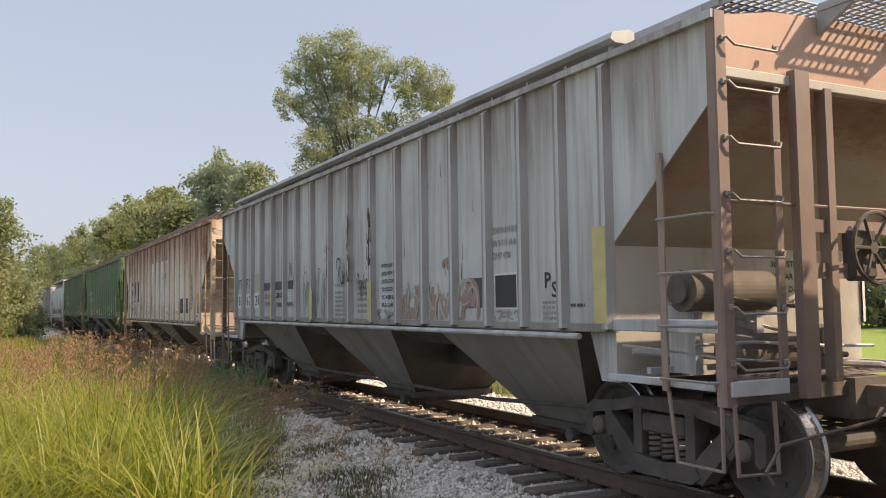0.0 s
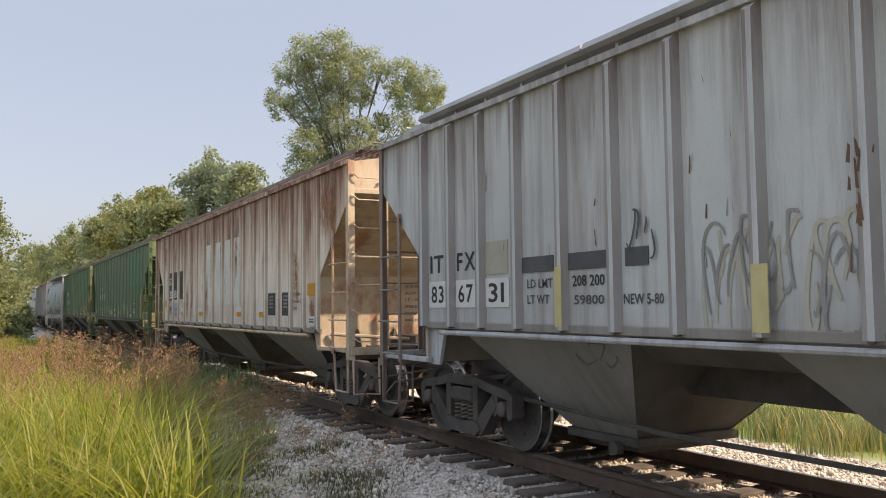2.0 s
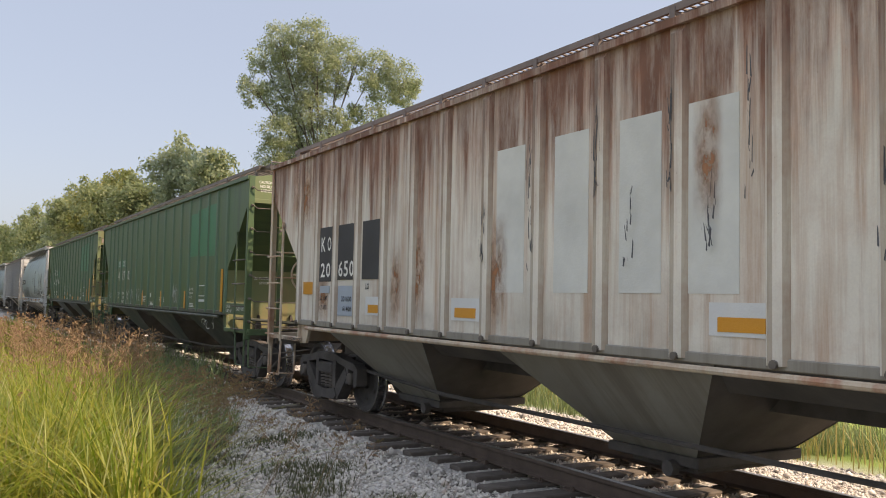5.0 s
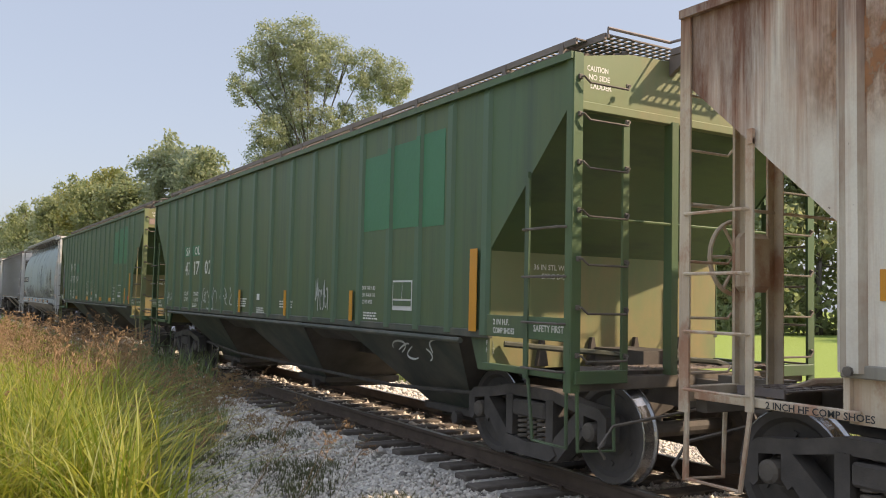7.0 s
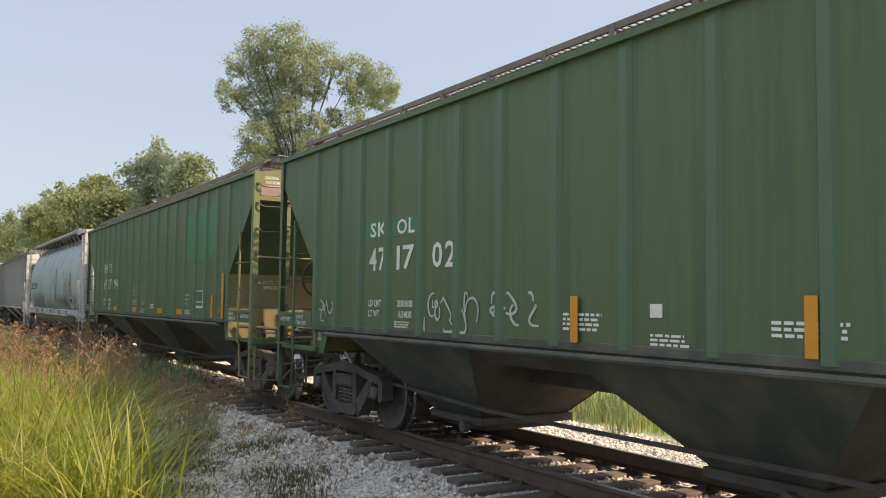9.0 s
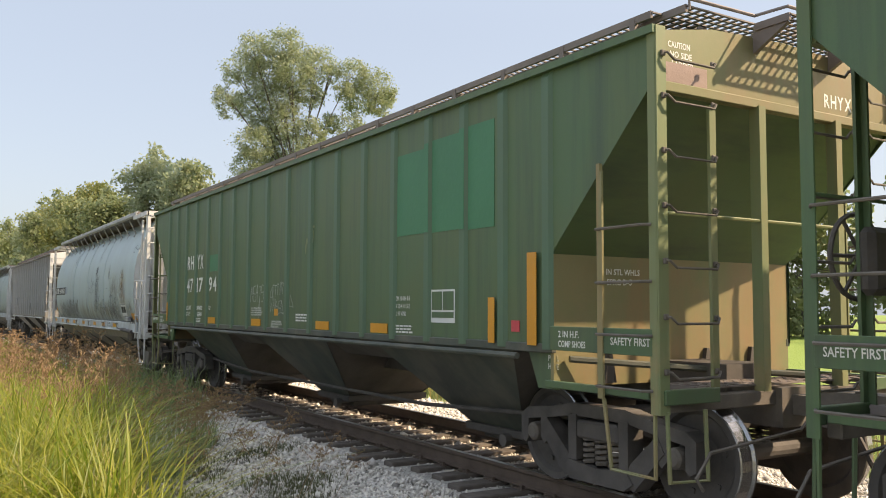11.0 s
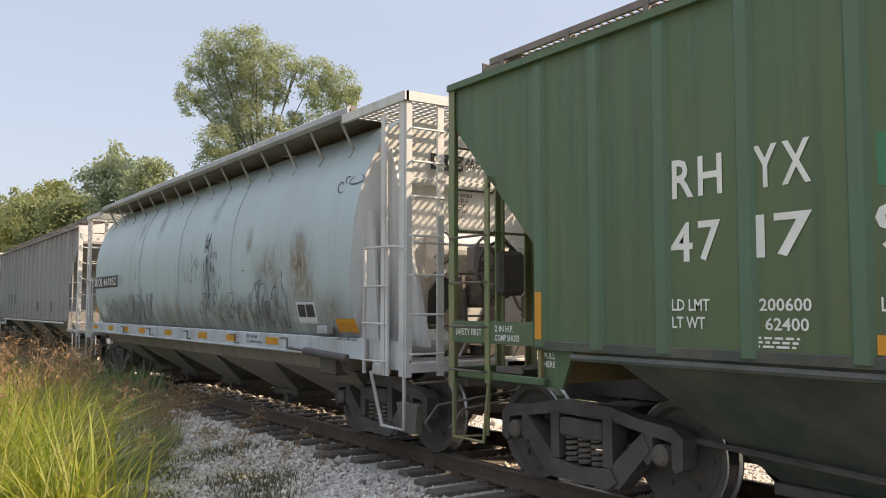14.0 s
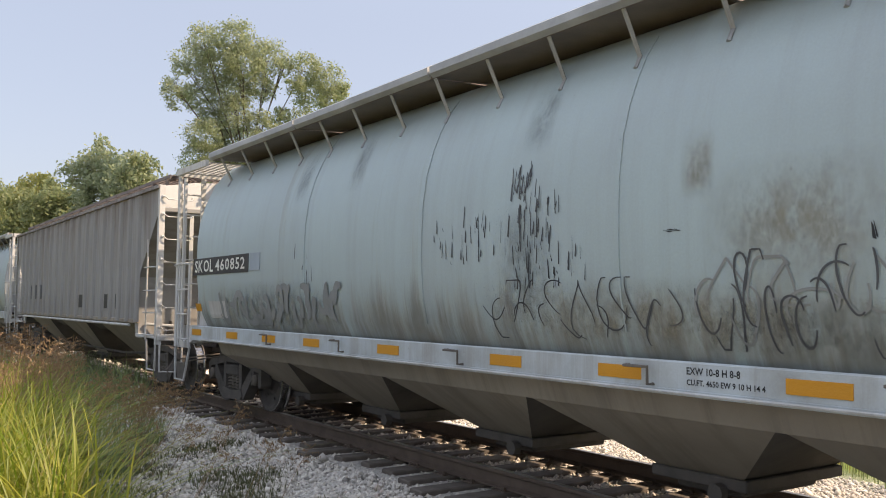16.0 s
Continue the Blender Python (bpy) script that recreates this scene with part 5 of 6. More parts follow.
def rust_hopper():
    c = style(CREAM, CREAM, CREAM_END, CREAM_END, CREAM_END, CREAM_END, HOPPER_CREAM, 1.28, rib=(0.13, 0.035), feet=True, pipe=CREAM_END, edge_paint=(RIB_RUST, 0.35), cut=3.23)
    car = hopper_car("hopper_car", "cream covered hopper car streaked with red rust from its eaves", 20.74, 15.47, c)
    for y0, y1, z0, z1 in ((13.38, 12.92, 1.86, 2.62), (12.76, 12.16, 1.88, 2.62), (11.96, 11.42, 1.88, 2.62)):
        panel(car, y0, y1, z0, z1, BLACK, name="number_panel")
    letter("K", car, 13.32, 2.28, 0.20, CHALK, 0.15, off=1.581)
    letter("O", car, 13.10, 2.28, 0.20, CHALK, 0.13, off=1.581)
    letter("20", car, 13.32, 1.92, 0.20, CHALK, 0.34, off=1.581)
    letter("650", car, 12.70, 1.92, 0.21, CHALK, 0.50, off=1.581)
    panel(car, 12.70, 12.14, 1.40, 1.80, PALE, name="stencil_panel")
    panel(car, 13.34, 13.0, 1.70, 1.80, PALE, name="stencil_panel")
    letter("LD. LMT.", car, 13.33, 1.60, 0.06, INK, 0.27)
    letter("LT. WT.", car, 13.33, 1.47, 0.06, INK, 0.23)
    letter("201600", car, 12.58, 1.59, 0.07, INK, 0.32, off=1.581)
    letter("61400", car, 12.53, 1.46, 0.07, INK, 0.27, off=1.581)
    letter("LO", car, 11.84, 1.75, 0.08, INK, 0.1)
    panel(car, 13.98, 13.55, 1.68, 1.86, ORANGE, name="reflector")
    for y in (11.55, 9.45, 5.95, 4.35):
        panel(car, y + 0.28, y - 0.28, 1.43, 1.66, PLATE, off=1.573, name="stencil_panel")
        panel(car, y + 0.20, y - 0.20, 1.46, 1.56, ORANGE, off=1.578, name="reflector")
    for y in (3.95, 3.12):
        panel(car, y + 0.03, y - 0.47, 1.47, 1.93, PLATE, off=1.573, name="stencil_border")
        panel(car, y, y - 0.44, 1.50, 1.90, BLACK, off=1.578, name="stencil_panel")
        bars(car, y - 0.1, y - 0.34, 1.6, 1.85, 4, TAG_GREY, off=1.583, seed=int(y * 10))
    for i, s in enumerate(("EXW 10-8 H", "EW 10-4 H 13", "CU FT")):
        letter(s, car, 2.55, 1.83 - i * 0.12, 0.06, TAG_DARK, (0.38, 0.42, 0.24)[i])
    panel(car, 1.80, 1.46, 1.83, 1.92, ORANGE, name="reflector")
    panel(car, 1.80, 1.46, 1.93, 2.02, ORANGE, name="reflector")
    panel(car, 1.62, 1.36, 1.34, 1.50, PLATE, name="stencil_panel", off=1.612)
    bars(car, 1.60, 1.40, 1.38, 1.46, 2, INK, off=1.617, seed=9)
    for i, (y, n) in enumerate(((7.0, 10), (6.2, 16), (8.3, 8), (9.1, 12), (4.9, 8))):
        slivers(car, y, 1.9, 2.5, n, TAG_DARK, 80 + i, 0.03, 1.61, wide=0.009)
    # darker panels where newer paint hides old lettering
    for i, y in enumerate((5.85, 6.58, 7.42, 8.33)):
        slivers(car, y, 2.3, 3.2, 14, TAG_DARK, 90 + i, 0.02, 1.61, wide=0.007)
        panel(car, y + 0.12, y + 0.58, 1.72, 3.10, TOUCH, off=1.5725, name="touched_up_paint", thick=0.001)
    for i, s in enumerate(("36 IN WHLS", "ALLOY STL  TOP", "1 7 1 IN", "SPRG D-5", "BARBER S-2", "MAKE NO REPAIR")):
        letter(s, car, -0.10, 1.94 - i * 0.11, 0.045, TAG_DARK, (0.36, 0.5, 0.25, 0.28, 0.34, 0.5)[i], face="end", off=1.240)
    for i, (ya, yb, za, zb) in enumerate(((10.7, 10.3, 1.35, 2.6), (11.2, 10.85, 1.32, 2.3), (13.5, 13.0, 1.32, 2.0), (9.1, 8.7, 1.35, 2.5), (4.4, 4.0, 1.9, 3.0), (2.6, 2.2, 1.5, 2.9), (1.75, 1.4, 1.3, 1.9), (14.6, 13.6, 2.6, 3.7), (1.6, 0.3, 2.7, 3.7), (6.4, 6.1, 2.2, 3.3))):
        part("rust_stain", Shape().add([(-1.5745 - 0.0003 * i, y, z) for y, z in ((ya, za), (yb, za), (yb, zb), (ya, zb))], [(0, 1, 2, 3)]), SOFT_RED, car)
    letter("2 INCH HF COMP SHOES", car, 14.75, 0.985, 0.045, INK, 0.74, off=1.584)
    handwheel(car, -0.9, 15.47, 2.0, CREAM_END, 1)
    return car


def green_hopper(label, y0, L, mark, num, faded):
    end = GREEN_END_TAN if faded else GREEN_END
    c = style(GREEN, GREEN_RIB, end, end, GREEN if not faded else GREEN_END, GREEN, HOPPER_GREEN, 1.32, rib=(0.10, 0.032), pipe=HOPPER_GREEN, slope=GREEN, rung=IRON_WARM, gusset=IRON)
    car = hopper_car("hopper_car", label, y0, L, c)
    for i, s in enumerate(mark):
        letter(s, car, (12.58, 11.92)[i], 2.375 if faded else 2.42, 0.27 if faded else 0.17, CHALK, (0.42, 0.40)[i])
    for i, s in enumerate(num):
        letter(s, car, (12.60, 11.92, 11.14)[i], 1.935 if faded else 2.02, 0.27, CHALK, (0.42, 0.40, 0.46)[i])
    if mark[0] == "SK":
        panel(car, 12.72, 11.35, 2.40, 2.61, PATCH, off=1.572, name="fresh_paint", thick=0.002)
    else:
        panel(car, 11.12, 10.62, 2.30, 2.60, PATCH, off=1.572, name="fresh_paint", thick=0.002)
    letter("LD LMT", car, 12.60, 1.60, 0.08, CHALK, 0.32)
    letter("LT WT", car, 12.60, 1.48, 0.08, CHALK, 0.28)
    letter("200600", car, 11.90, 1.60, 0.08, CHALK, 0.36)
    letter("62400", car, 11.86, 1.48, 0.08, CHALK, 0.30)
    letter("LO", car, 11.12, 1.60, 0.08, CHALK, 0.11)
    # the broad rectangle of newer green, panel by panel between the ribs
    k = L / 15.3
    for a, b, z0, z1 in ((4.07, 3.31, 2.45, 3.36), (3.31, 2.62, 2.44, 3.42), (2.62, 2.02, 2.42, 3.45)):
        panel(car, a * k - 0.076, b * k + 0.076, z0, z1, PATCH, off=1.572, name="fresh_paint", thick=0.002)
    for y, z0, z1 in ((3.31, 2.45, 3.40), (2.62, 2.43, 3.44)):
        panel(car, y * k - 0.044, y * k + 0.044, z0, z1, PATCH, off=1.602, name="fresh_paint")
    panel(car, 3.24, 2.78, 1.50, 1.84, PLATE, off=1.5725, name="stencil_border", thick=0.001)
    for a, b, z0, z1 in ((3.22, 2.80, 1.55, 1.61), (3.22, 3.02, 1.63, 1.82), (3.0, 2.80, 1.63, 1.82)):
        panel(car, a, b, z0, z1, GREEN, off=1.575, name="stencil_panel")
    for i, s in enumerate(("EXW 10-8 H 8-3", "EW 10-4 H 13-2", "CU FT 4750")):
        letter(s, car, 4.05, 1.73 - i * 0.085, 0.05, CHALK, (0.36, 0.36, 0.28)[i])
    bars(car, 4.0, 3.6, 1.36, 1.46, 3, CHALK, seed=12)
    panel(car, 1.42, 1.55, 1.33, 2.14, ORANGE, off=1.604, name="reflector")
    if not faded:
        bars(car, 9.0, 8.5, 1.42, 1.58, 4, CHALK, seed=13)
    bars(car, 6.95, 6.4, 1.44, 1.56, 3, CHALK, seed=14)
    if not faded:
        bars(car, 8.0, 7.6, 1.34, 1.44, 3, CHALK, seed=15)
    bars(car, 11.95, 11.6, 1.36, 1.44, 3, CHALK, seed=16)
    if faded:
        for y in (11.15, 8.8, 6.24, 4.62):
            panel(car, y, y - 0.42, 1.36, 1.47, ORANGE, name="reflector")
        panel(car, 13.95, 14.03, 1.36, 1.75, ORANGE, off=1.604, name="reflector")
        panel(car, 2.05, 2.15, 1.33, 1.75, ORANGE, off=1.604, name="reflector")
        panel(car, 1.82, 1.70, 1.44, 1.54, RED, name="tag_plate")
        panel(car, 14.12, 14.02, 1.36, 1.42, RED, name="tag_plate")
        hand_lettering(car, "MEATS", 8.87, 1.75, 0.24, 0.125, 3)
        hand_lettering(car, "^", 8.52, 1.47, 0.34, 0.12, 4)
        hand_lettering(car, "GETTIN", 7.96, 1.80, 0.17, 0.085, 5, -0.010)
        hand_lettering(car, "VAPED", 8.0, 1.59, 0.17, 0.118, 6, 0.006)
        hand_lettering(car, "D", 7.18, 1.66, 0.17, 0.16, 7)
        for i, s in enumerate(("DO NOT APPLY VIBRATOR", "TO ANY PART OF CAR BODY", "EXCEPT VIBRATOR BRACKETS", "USE ON LOADED CAR ONLY")):
            letter(s, car, 8.80, 1.625 - i * 0.034, 0.024, CHALK, (0.46, 0.46, 0.49, 0.46)[i])
        for i, s in enumerate(("CLEAN INSIDE GROOVES", "AND TOP OF SLIDE DOOR", "BEFORE CLOSING")):
            letter(s, car, 7.925, 1.425 - i * 0.036, 0.026, CHALK, (0.42, 0.44, 0.31)[i])
        scrawl(car, 6.6, 6.3, 2.3, 2.75, GREEN_END, 54, 3, 0.02)
        panel(car, 7.80, 7.65, 1.53, 1.63, ORANGE, off=1.574, name="paper_label", thick=0.002)
    else:
        for y in (8.78, 6.60, 4.27):
            panel(car, y, y + 0.09, 1.34, 1.72, ORANGE, off=1.604, name="reflector")
        scrawl(car, 5.56, 5.1, 1.45, 1.92, TAG_WHITE, 55, 12, 0.012)
        scrawl(car, 11.4, 10.3, 1.36, 1.75, TAG_WHITE, 56, 10, 0.014)
        scrawl(car, 10.1, 9.3, 1.46, 1.75, TAG_WHITE, 57, 6, 0.016)
        scrawl(car, 14.0, 13.6, 1.4, 1.7, TAG_WHITE, 59, 4, 0.012, off=1.60)
        panel(car, 8.0, 7.88, 1.56, 1.66, CHALK, name="paper_label")
        scrawl(car, 3.4, 2.4, 0.95, 1.2, TAG_WHITE, 58, 5, 0.012, off=1.44)
    # lettered boards at both ends
    part("sign_board", Shape().block(-1.60, -1.575, 0.06, 1.24, 1.30, 1.50, 0.004), GREEN, car)
    letter("2 IN H.F.", car, 1.13, 1.41, 0.055, CHALK, 0.26, off=1.602)
    letter("COMP SHOES", car, 1.13, 1.33, 0.055, CHALK, 0.34, off=1.602)
    letter("SAFETY FIRST", car, 0.50, 1.37, 0.06, CHALK, 0.42, off=1.602)
    part("sign_board", Shape().block(-1.60, -1.575, L - 1.24, L - 0.06, 1.30, 1.50, 0.004), GREEN, car)
    letter("2 IN H.F.", car, L - 0.72, 1.41, 0.055, CHALK, 0.26, off=1.602)
    letter("COMP SHOES", car, L - 0.72, 1.33, 0.055, CHALK, 0.34, off=1.602)
    letter("SAFETY FIRST", car, L - 0.12, 1.37, 0.06, CHALK, 0.40, off=1.602)
    letter("PULL", car, 1.36, 1.20, 0.05, CHALK, 0.14, off=1.522)
    letter("HERE", car, 1.36, 1.13, 0.05, CHALK, 0.14, off=1.522)
    letter("PULL", car, L - 1.28, 1.20, 0.05, CHALK, 0.14, off=1.522)
    letter("HERE", car, L - 1.28, 1.13, 0.05, CHALK, 0.14, off=1.522)
    for i, s in enumerate(("CAUTION", "NO SIDE", "LADDER")):
        letter(s, car, -1.40 + 0.02 * i, 3.64 - i * 0.075, 0.05, CHALK, 0.24, face="end", off=0.058)
    letter("36 IN STL WHLS", car, -1.05, 1.95, 0.055, CHALK, 0.50, face="end", off=1.240)
    letter("SPRG D-5", car, -0.95, 1.86, 0.055, CHALK, 0.30, face="end", off=1.240)
    if faded:
        letter("RHYX 47", car, 0.52, 3.42, 0.12, CHALK, 0.62, face="end", off=0.058)
        part("rust_stain", Shape().box(-1.46, -0.98, 0.052, 0.058, 3.37, 3.52), TAG_RUST, car)
    handwheel(car, -0.9, L, 2.0, IRON, 1)
    return car


ROUND = ((1.24, 1.42), (1.45, 1.515), (1.7, 1.572), (2.0, 1.597), (2.3, 1.60), (2.6, 1.588), (2.9, 1.545), (3.15, 1.47), (3.35, 1.385), (3.55, 1.28), (3.72, 1.15), (3.85, 1.0), (3.925, 0.7), (3.935, 0.0))


def bulge(z):
    return float(np.interp(z, [p[0] for p in ROUND], [p[1] for p in ROUND]))


def decal(car, y0, y1, z0, z1, mat, name, lift=0.005):
    """A painted or stuck-on panel that follows the bulging side."""
    sh, n = Shape(), 9
    zs = [z0 + (z1 - z0) * i / (n - 1) for i in range(n)]
    a, b = min(y0, y1), max(y0, y1)
    sh.add([(-bulge(z) - lift, y, z) for z in zs for y in (a, b)], [(2 * i, 2 * i + 2, 2 * i + 3, 2 * i + 1) for i in range(n - 1)])
    return part(name, sh, mat, car)


def round_car(name, label, y0, L, body, marked):
    """A covered hopper with bulging sides, sloped ends, a raised roof walk on brackets and open end platforms."""
    car = tagged(new(name), label, "freight car", "cars of the train")
    prof = [(-x, z) for z, x in ROUND] + [(x, z) for z, x in ROUND[-2::-1]]
    n = len(prof)
    stations = 13

    def nose(z):
        return 1.22 - 0.10 * (z - 1.4)
    sh = Shape()
    for i in range(stations):
        t = i / (stations - 1)
        sh.v += [(x, nose(z) + (L - 2 * nose(z)) * t, z) for x, z in prof]
    for i in range(stations - 1):
        for j in range(n - 1):
            sh.f.append((i * n + j, (i + 1) * n + j, (i + 1) * n + j + 1, i * n + j + 1))
            sh.m.append(0)
    b = part("tank_body", sh, [body], car, smooth=True)
    for far in (False, True):
        e = Matrix.Identity(4) if not far else Matrix.Translation((0, L, 0)) @ Matrix.Rotation(math.pi, 4, "Z")

        def bit(nm, s, mat):
            return part(nm, s, mat, car, "", e)
        cap = Shape().add([(x, nose(z) + 0.012, z) for x, z in prof], [tuple(range(n))])
        bit("end_sheet", cap, END_WHITE)
        bit("end_stiffener", Shape().block(-1.12, 1.12, 0.97, 1.08, 3.08, 3.17, 0.01), WHITE)
        for m in (-1, 1):
            bit("end_gusset", Shape().slab([(1.24, 1.2), (0.12, 1.2), (0.90, 3.45), (1.02, 3.45)], m * 1.18 - 0.02, m * 1.18 + 0.02), WHITE)
            bit("end_gusset", Shape().slab([(1.24, 1.2), (0.80, 1.2), (0.98, 2.75), (1.10, 2.75)], m * 1.40 - 0.02, m * 1.40 + 0.02), WHITE)
            bit("corner_post", Shape().box(m * 1.53 - 0.035, m * 1.53 + 0.035, -0.01, 0.02, 0.9, 3.84).box(m * 1.562 - 0.014, m * 1.562 + 0.014, 0.0205, 0.12, 0.905, 3.835), WHITE)
            bit("inner_post", Shape().box(m * 1.13 - 0.04, m * 1.13 + 0.04, -0.01, 0.02, 0.9, 3.80), WHITE)
            bit("side_post", Shape().box(m * 1.58 - 0.02, m * 1.58 + 0.02, 0.38, 0.46, 0.9, 3.72), WHITE)
            for z in (1.14, 1.55, 1.96, 2.37, 2.78, 3.15, 3.5):
                bit("rung", Shape().tube([(m * 1.52, -0.01, z), (m * 1.52, -0.07, z), (m * 1.13, -0.07, z), (m * 1.13, -0.01, z)], 0.013, 6), WHITE)
            for z in (1.05, 1.45, 1.85):
                bit("rung", Shape().tube([(m * 1.61, 0.31, z), (m * 1.64, 0.33, z), (m * 1.64, 0.79, z), (m * 1.61, 0.81, z)], 0.013, 6), WHITE)
            bit("side_stile", Shape().box(m * 1.60 - 0.012, m * 1.60 + 0.012, 0.79, 0.83, 0.9, 2.26), WHITE)
            bit("side_stile", Shape().box(m * 1.60 - 0.012, m * 1.60 + 0.012, 0.29, 0.34, 0.9, 2.26), WHITE)
            bit("side_grab", Shape().tube([(m * 1.60, 0.81, 2.25), (m * 1.64, 0.78, 2.27), (m * 1.64, 0.36, 2.27), (m * 1.62, 0.10, 2.26), (m * 1.56, 0.03, 2.24)], 0.013, 6), WHITE)
            bit("stirrup", Shape().tube([(m * 1.55, 0.75, 0.92), (m * 1.55, 0.5, 0.36), (m * 1.55, 0.05, 0.36), (m * 1.55, 0.05, 0.92)], 0.02, 6), WHITE)
            bit("push_pole_pocket", Shape().slab([(-0.05, 0.32), (0.22, 0.32), (0.32, 0.62), (-0.10, 0.62)], m * 1.44 - 0.04, m * 1.44 + 0.04), IRON_WARM)
        bit("roof_platform_frame", Shape().box(-1.58, 1.58, -0.03, 0.02, 3.80, 3.90).box(-1.60, -1.55, -0.03, 1.4, 3.80, 3.90).box(1.55, 1.60, -0.03, 1.4, 3.80, 3.90).box(-0.03, 0.03, 0, 1.4, 3.80, 3.86), WHITE)
        bit("roof_platform", grating(-1.54, 1.54, 0.02, 1.35, 3.88, 0.10, 0.03), WHITE)
        bit("end_sill", Shape().block(-1.55, 1.55, 0.0, 0.12, 0.94, 1.05, 0.012), WHITE)
        bit("end_platform", grating(-1.1, 1.1, 0.14, 0.6, 1.06, 0.11, 0.03), WHITE)
        for m in (-1, 1):
            bit("side_sill_end", Shape().slab([(0.125, 0.96), (0.125, 1.26), (0.855, 1.26), (0.855, 1.05), (0.6, 0.96)], m * 1.50 - 0.02, m * 1.50 + 0.02), WHITE)
            bit("step_plate", Shape().block(m * 1.55 - 0.06, m * 1.55 + 0.06, 0.42, 0.62, 0.90, 1.02, 0.01), WHITE)
        bit("cross_rail", Shape().tube([(-1.5, -0.04, 2.3), (1.5, -0.04, 2.3)], 0.014, 6), WHITE)
    handwheel(car, -0.45, 0.05, 2.15, GRATE_RUST_SHADE, -1)
    part("air_reservoir", Shape().tube([(-0.70, 0.76, 2.32), (0.28, 0.76, 2.32)], 0.18, 20).tube([(-0.74, 0.76, 2.32), (-0.70, 0.76, 2.32)], 0.12, 18).tube([(-0.06, 0.76, 2.32), (-0.03, 0.76, 2.32)], 0.192, 20), WHITE, car)
    part("brake_cylinder", Shape().tube([(-1.25, 0.5, 1.25), (-0.75, 0.5, 1.25)], 0.13, 14).tube([(-0.75, 0.5, 1.25), (0.4, 0.45, 1.2)], 0.028, 7), WHITE, car)
    part("bell_crank", Shape().slab([(0.5, 1.1), (0.8, 1.1), (0.9, 1.9), (0.6, 2.0)], -0.42, -0.38).slab([(0.3, 1.55), (0.5, 1.2), (0.62, 1.3), (0.42, 1.7)], -0.2, -0.14).tube([(-0.2, 0.4, 1.9), (-0.1, 0.4, 1.3)], 0.02, 6), IRON_WARM, car)
    part("brake_chain", Shape().tube([(0.05 + 0.012 * (-1) ** i, 0.06, 1.75 - 0.03 * i) for i in range(16)], 0.014, 5), IRON_WARM, car)
    part("hatchway", Shape().add([(-0.52, 1.215, 1.25), (-0.08, 1.215, 1.25), (-0.08, 1.162, 1.82), (-0.18, 1.150, 1.95), (-0.30, 1.145, 2.0), (-0.42, 1.150, 1.95), (-0.52, 1.162, 1.82)], [(0, 1, 2, 3, 4, 5, 6)]), BLACK, car)
    part("train_line", Shape().tube([(0.62, 0.30, 0.78), (0.62, 0.30, 1.35), (0.40, 0.55, 1.62), (0.20, 0.70, 2.16)], 0.022, 7).tube([(-1.0, 0.42, 1.42), (0.9, 0.42, 1.42), (0.9, 0.42, 2.6)], 0.016, 6), IRON_WARM, car)
    part("retainer_valve", Shape().block(0.84, 0.98, 0.36, 0.46, 2.02, 2.2, 0.02).tube([(0.91, 0.41, 2.2), (0.91, 0.41, 2.32)], 0.03, 8), IRON, car)
    part("control_valve", Shape().block(-0.30, 0.02, 0.42, 0.75, 1.62, 2.0, 0.04).tube([(-0.14, 0.42, 1.8), (-0.14, 0.32, 1.8)], 0.10, 12).block(0.6, 0.82, 0.5, 0.75, 1.5, 1.8, 0.03), IRON_WARM, car)
    for x in (-0.58, 0.14):
        part("reservoir_strap", Shape().tube([(x, 0.76 + 0.19 * math.cos(a * 0.4), 2.32 + 0.19 * math.sin(a * 0.4)) for a in range(16)], 0.012, 5), IRON_WARM, car)
        part("reservoir_bracket", Shape().slab([(0.70, 2.14), (1.14, 1.95), (1.12, 2.5), (0.94, 2.4)], x - 0.015, x + 0.015), WHITE, car)
    part("brake_rod", Shape().tube([(-0.45, 0.10, 2.1), (-0.45, 0.14, 1.3), (-0.2, 0.5, 1.12)], 0.016, 6), IRON_WARM, car)
    part("brake_gear_box", Shape().block(-0.60, -0.30, 0.06, 0.30, 1.98, 2.34, 0.05), GRATE_RUST_SHADE, car)
    part("brake_step", grating(-0.95, -0.1, -0.22, 0.0, 1.33, 0.09, 0.025), GRATE_RUST_SHADE, car)
    for x in (-0.9, -0.14):
        part("step_bracket", Shape().tube([(x, -0.2, 1.32), (x, 0.0, 1.08)], 0.014, 5), WHITE, car)
    part("cut_lever", Shape().tube([(-1.5, -0.06, 0.84), (-0.25, -0.08, 0.86), (-0.12, -0.25, 0.98)], 0.014, 6), IRON_WARM, car)
    # side sills, roof walk on brackets
    for m in (-1, 1):
        part("side_sill", Shape().block(m * 1.535 - 0.03, m * 1.535 + 0.03, 0.86, L - 0.86, 1.07, 1.27, 0.01).box(m * 1.5 - 0.08, m * 1.5 + 0.08, 0.86, L - 0.86, 1.04, 1.08), SILL_BLUE, car)
        part("sill_rail", Shape().tube([(m * 1.60, 1.4, 1.06), (m * 1.60, L - 1.4, 1.06)], 0.012, 6), WHITE, car)
        gy = [1.35 + (L - 2.7) * i / 4 for i in range(5)]
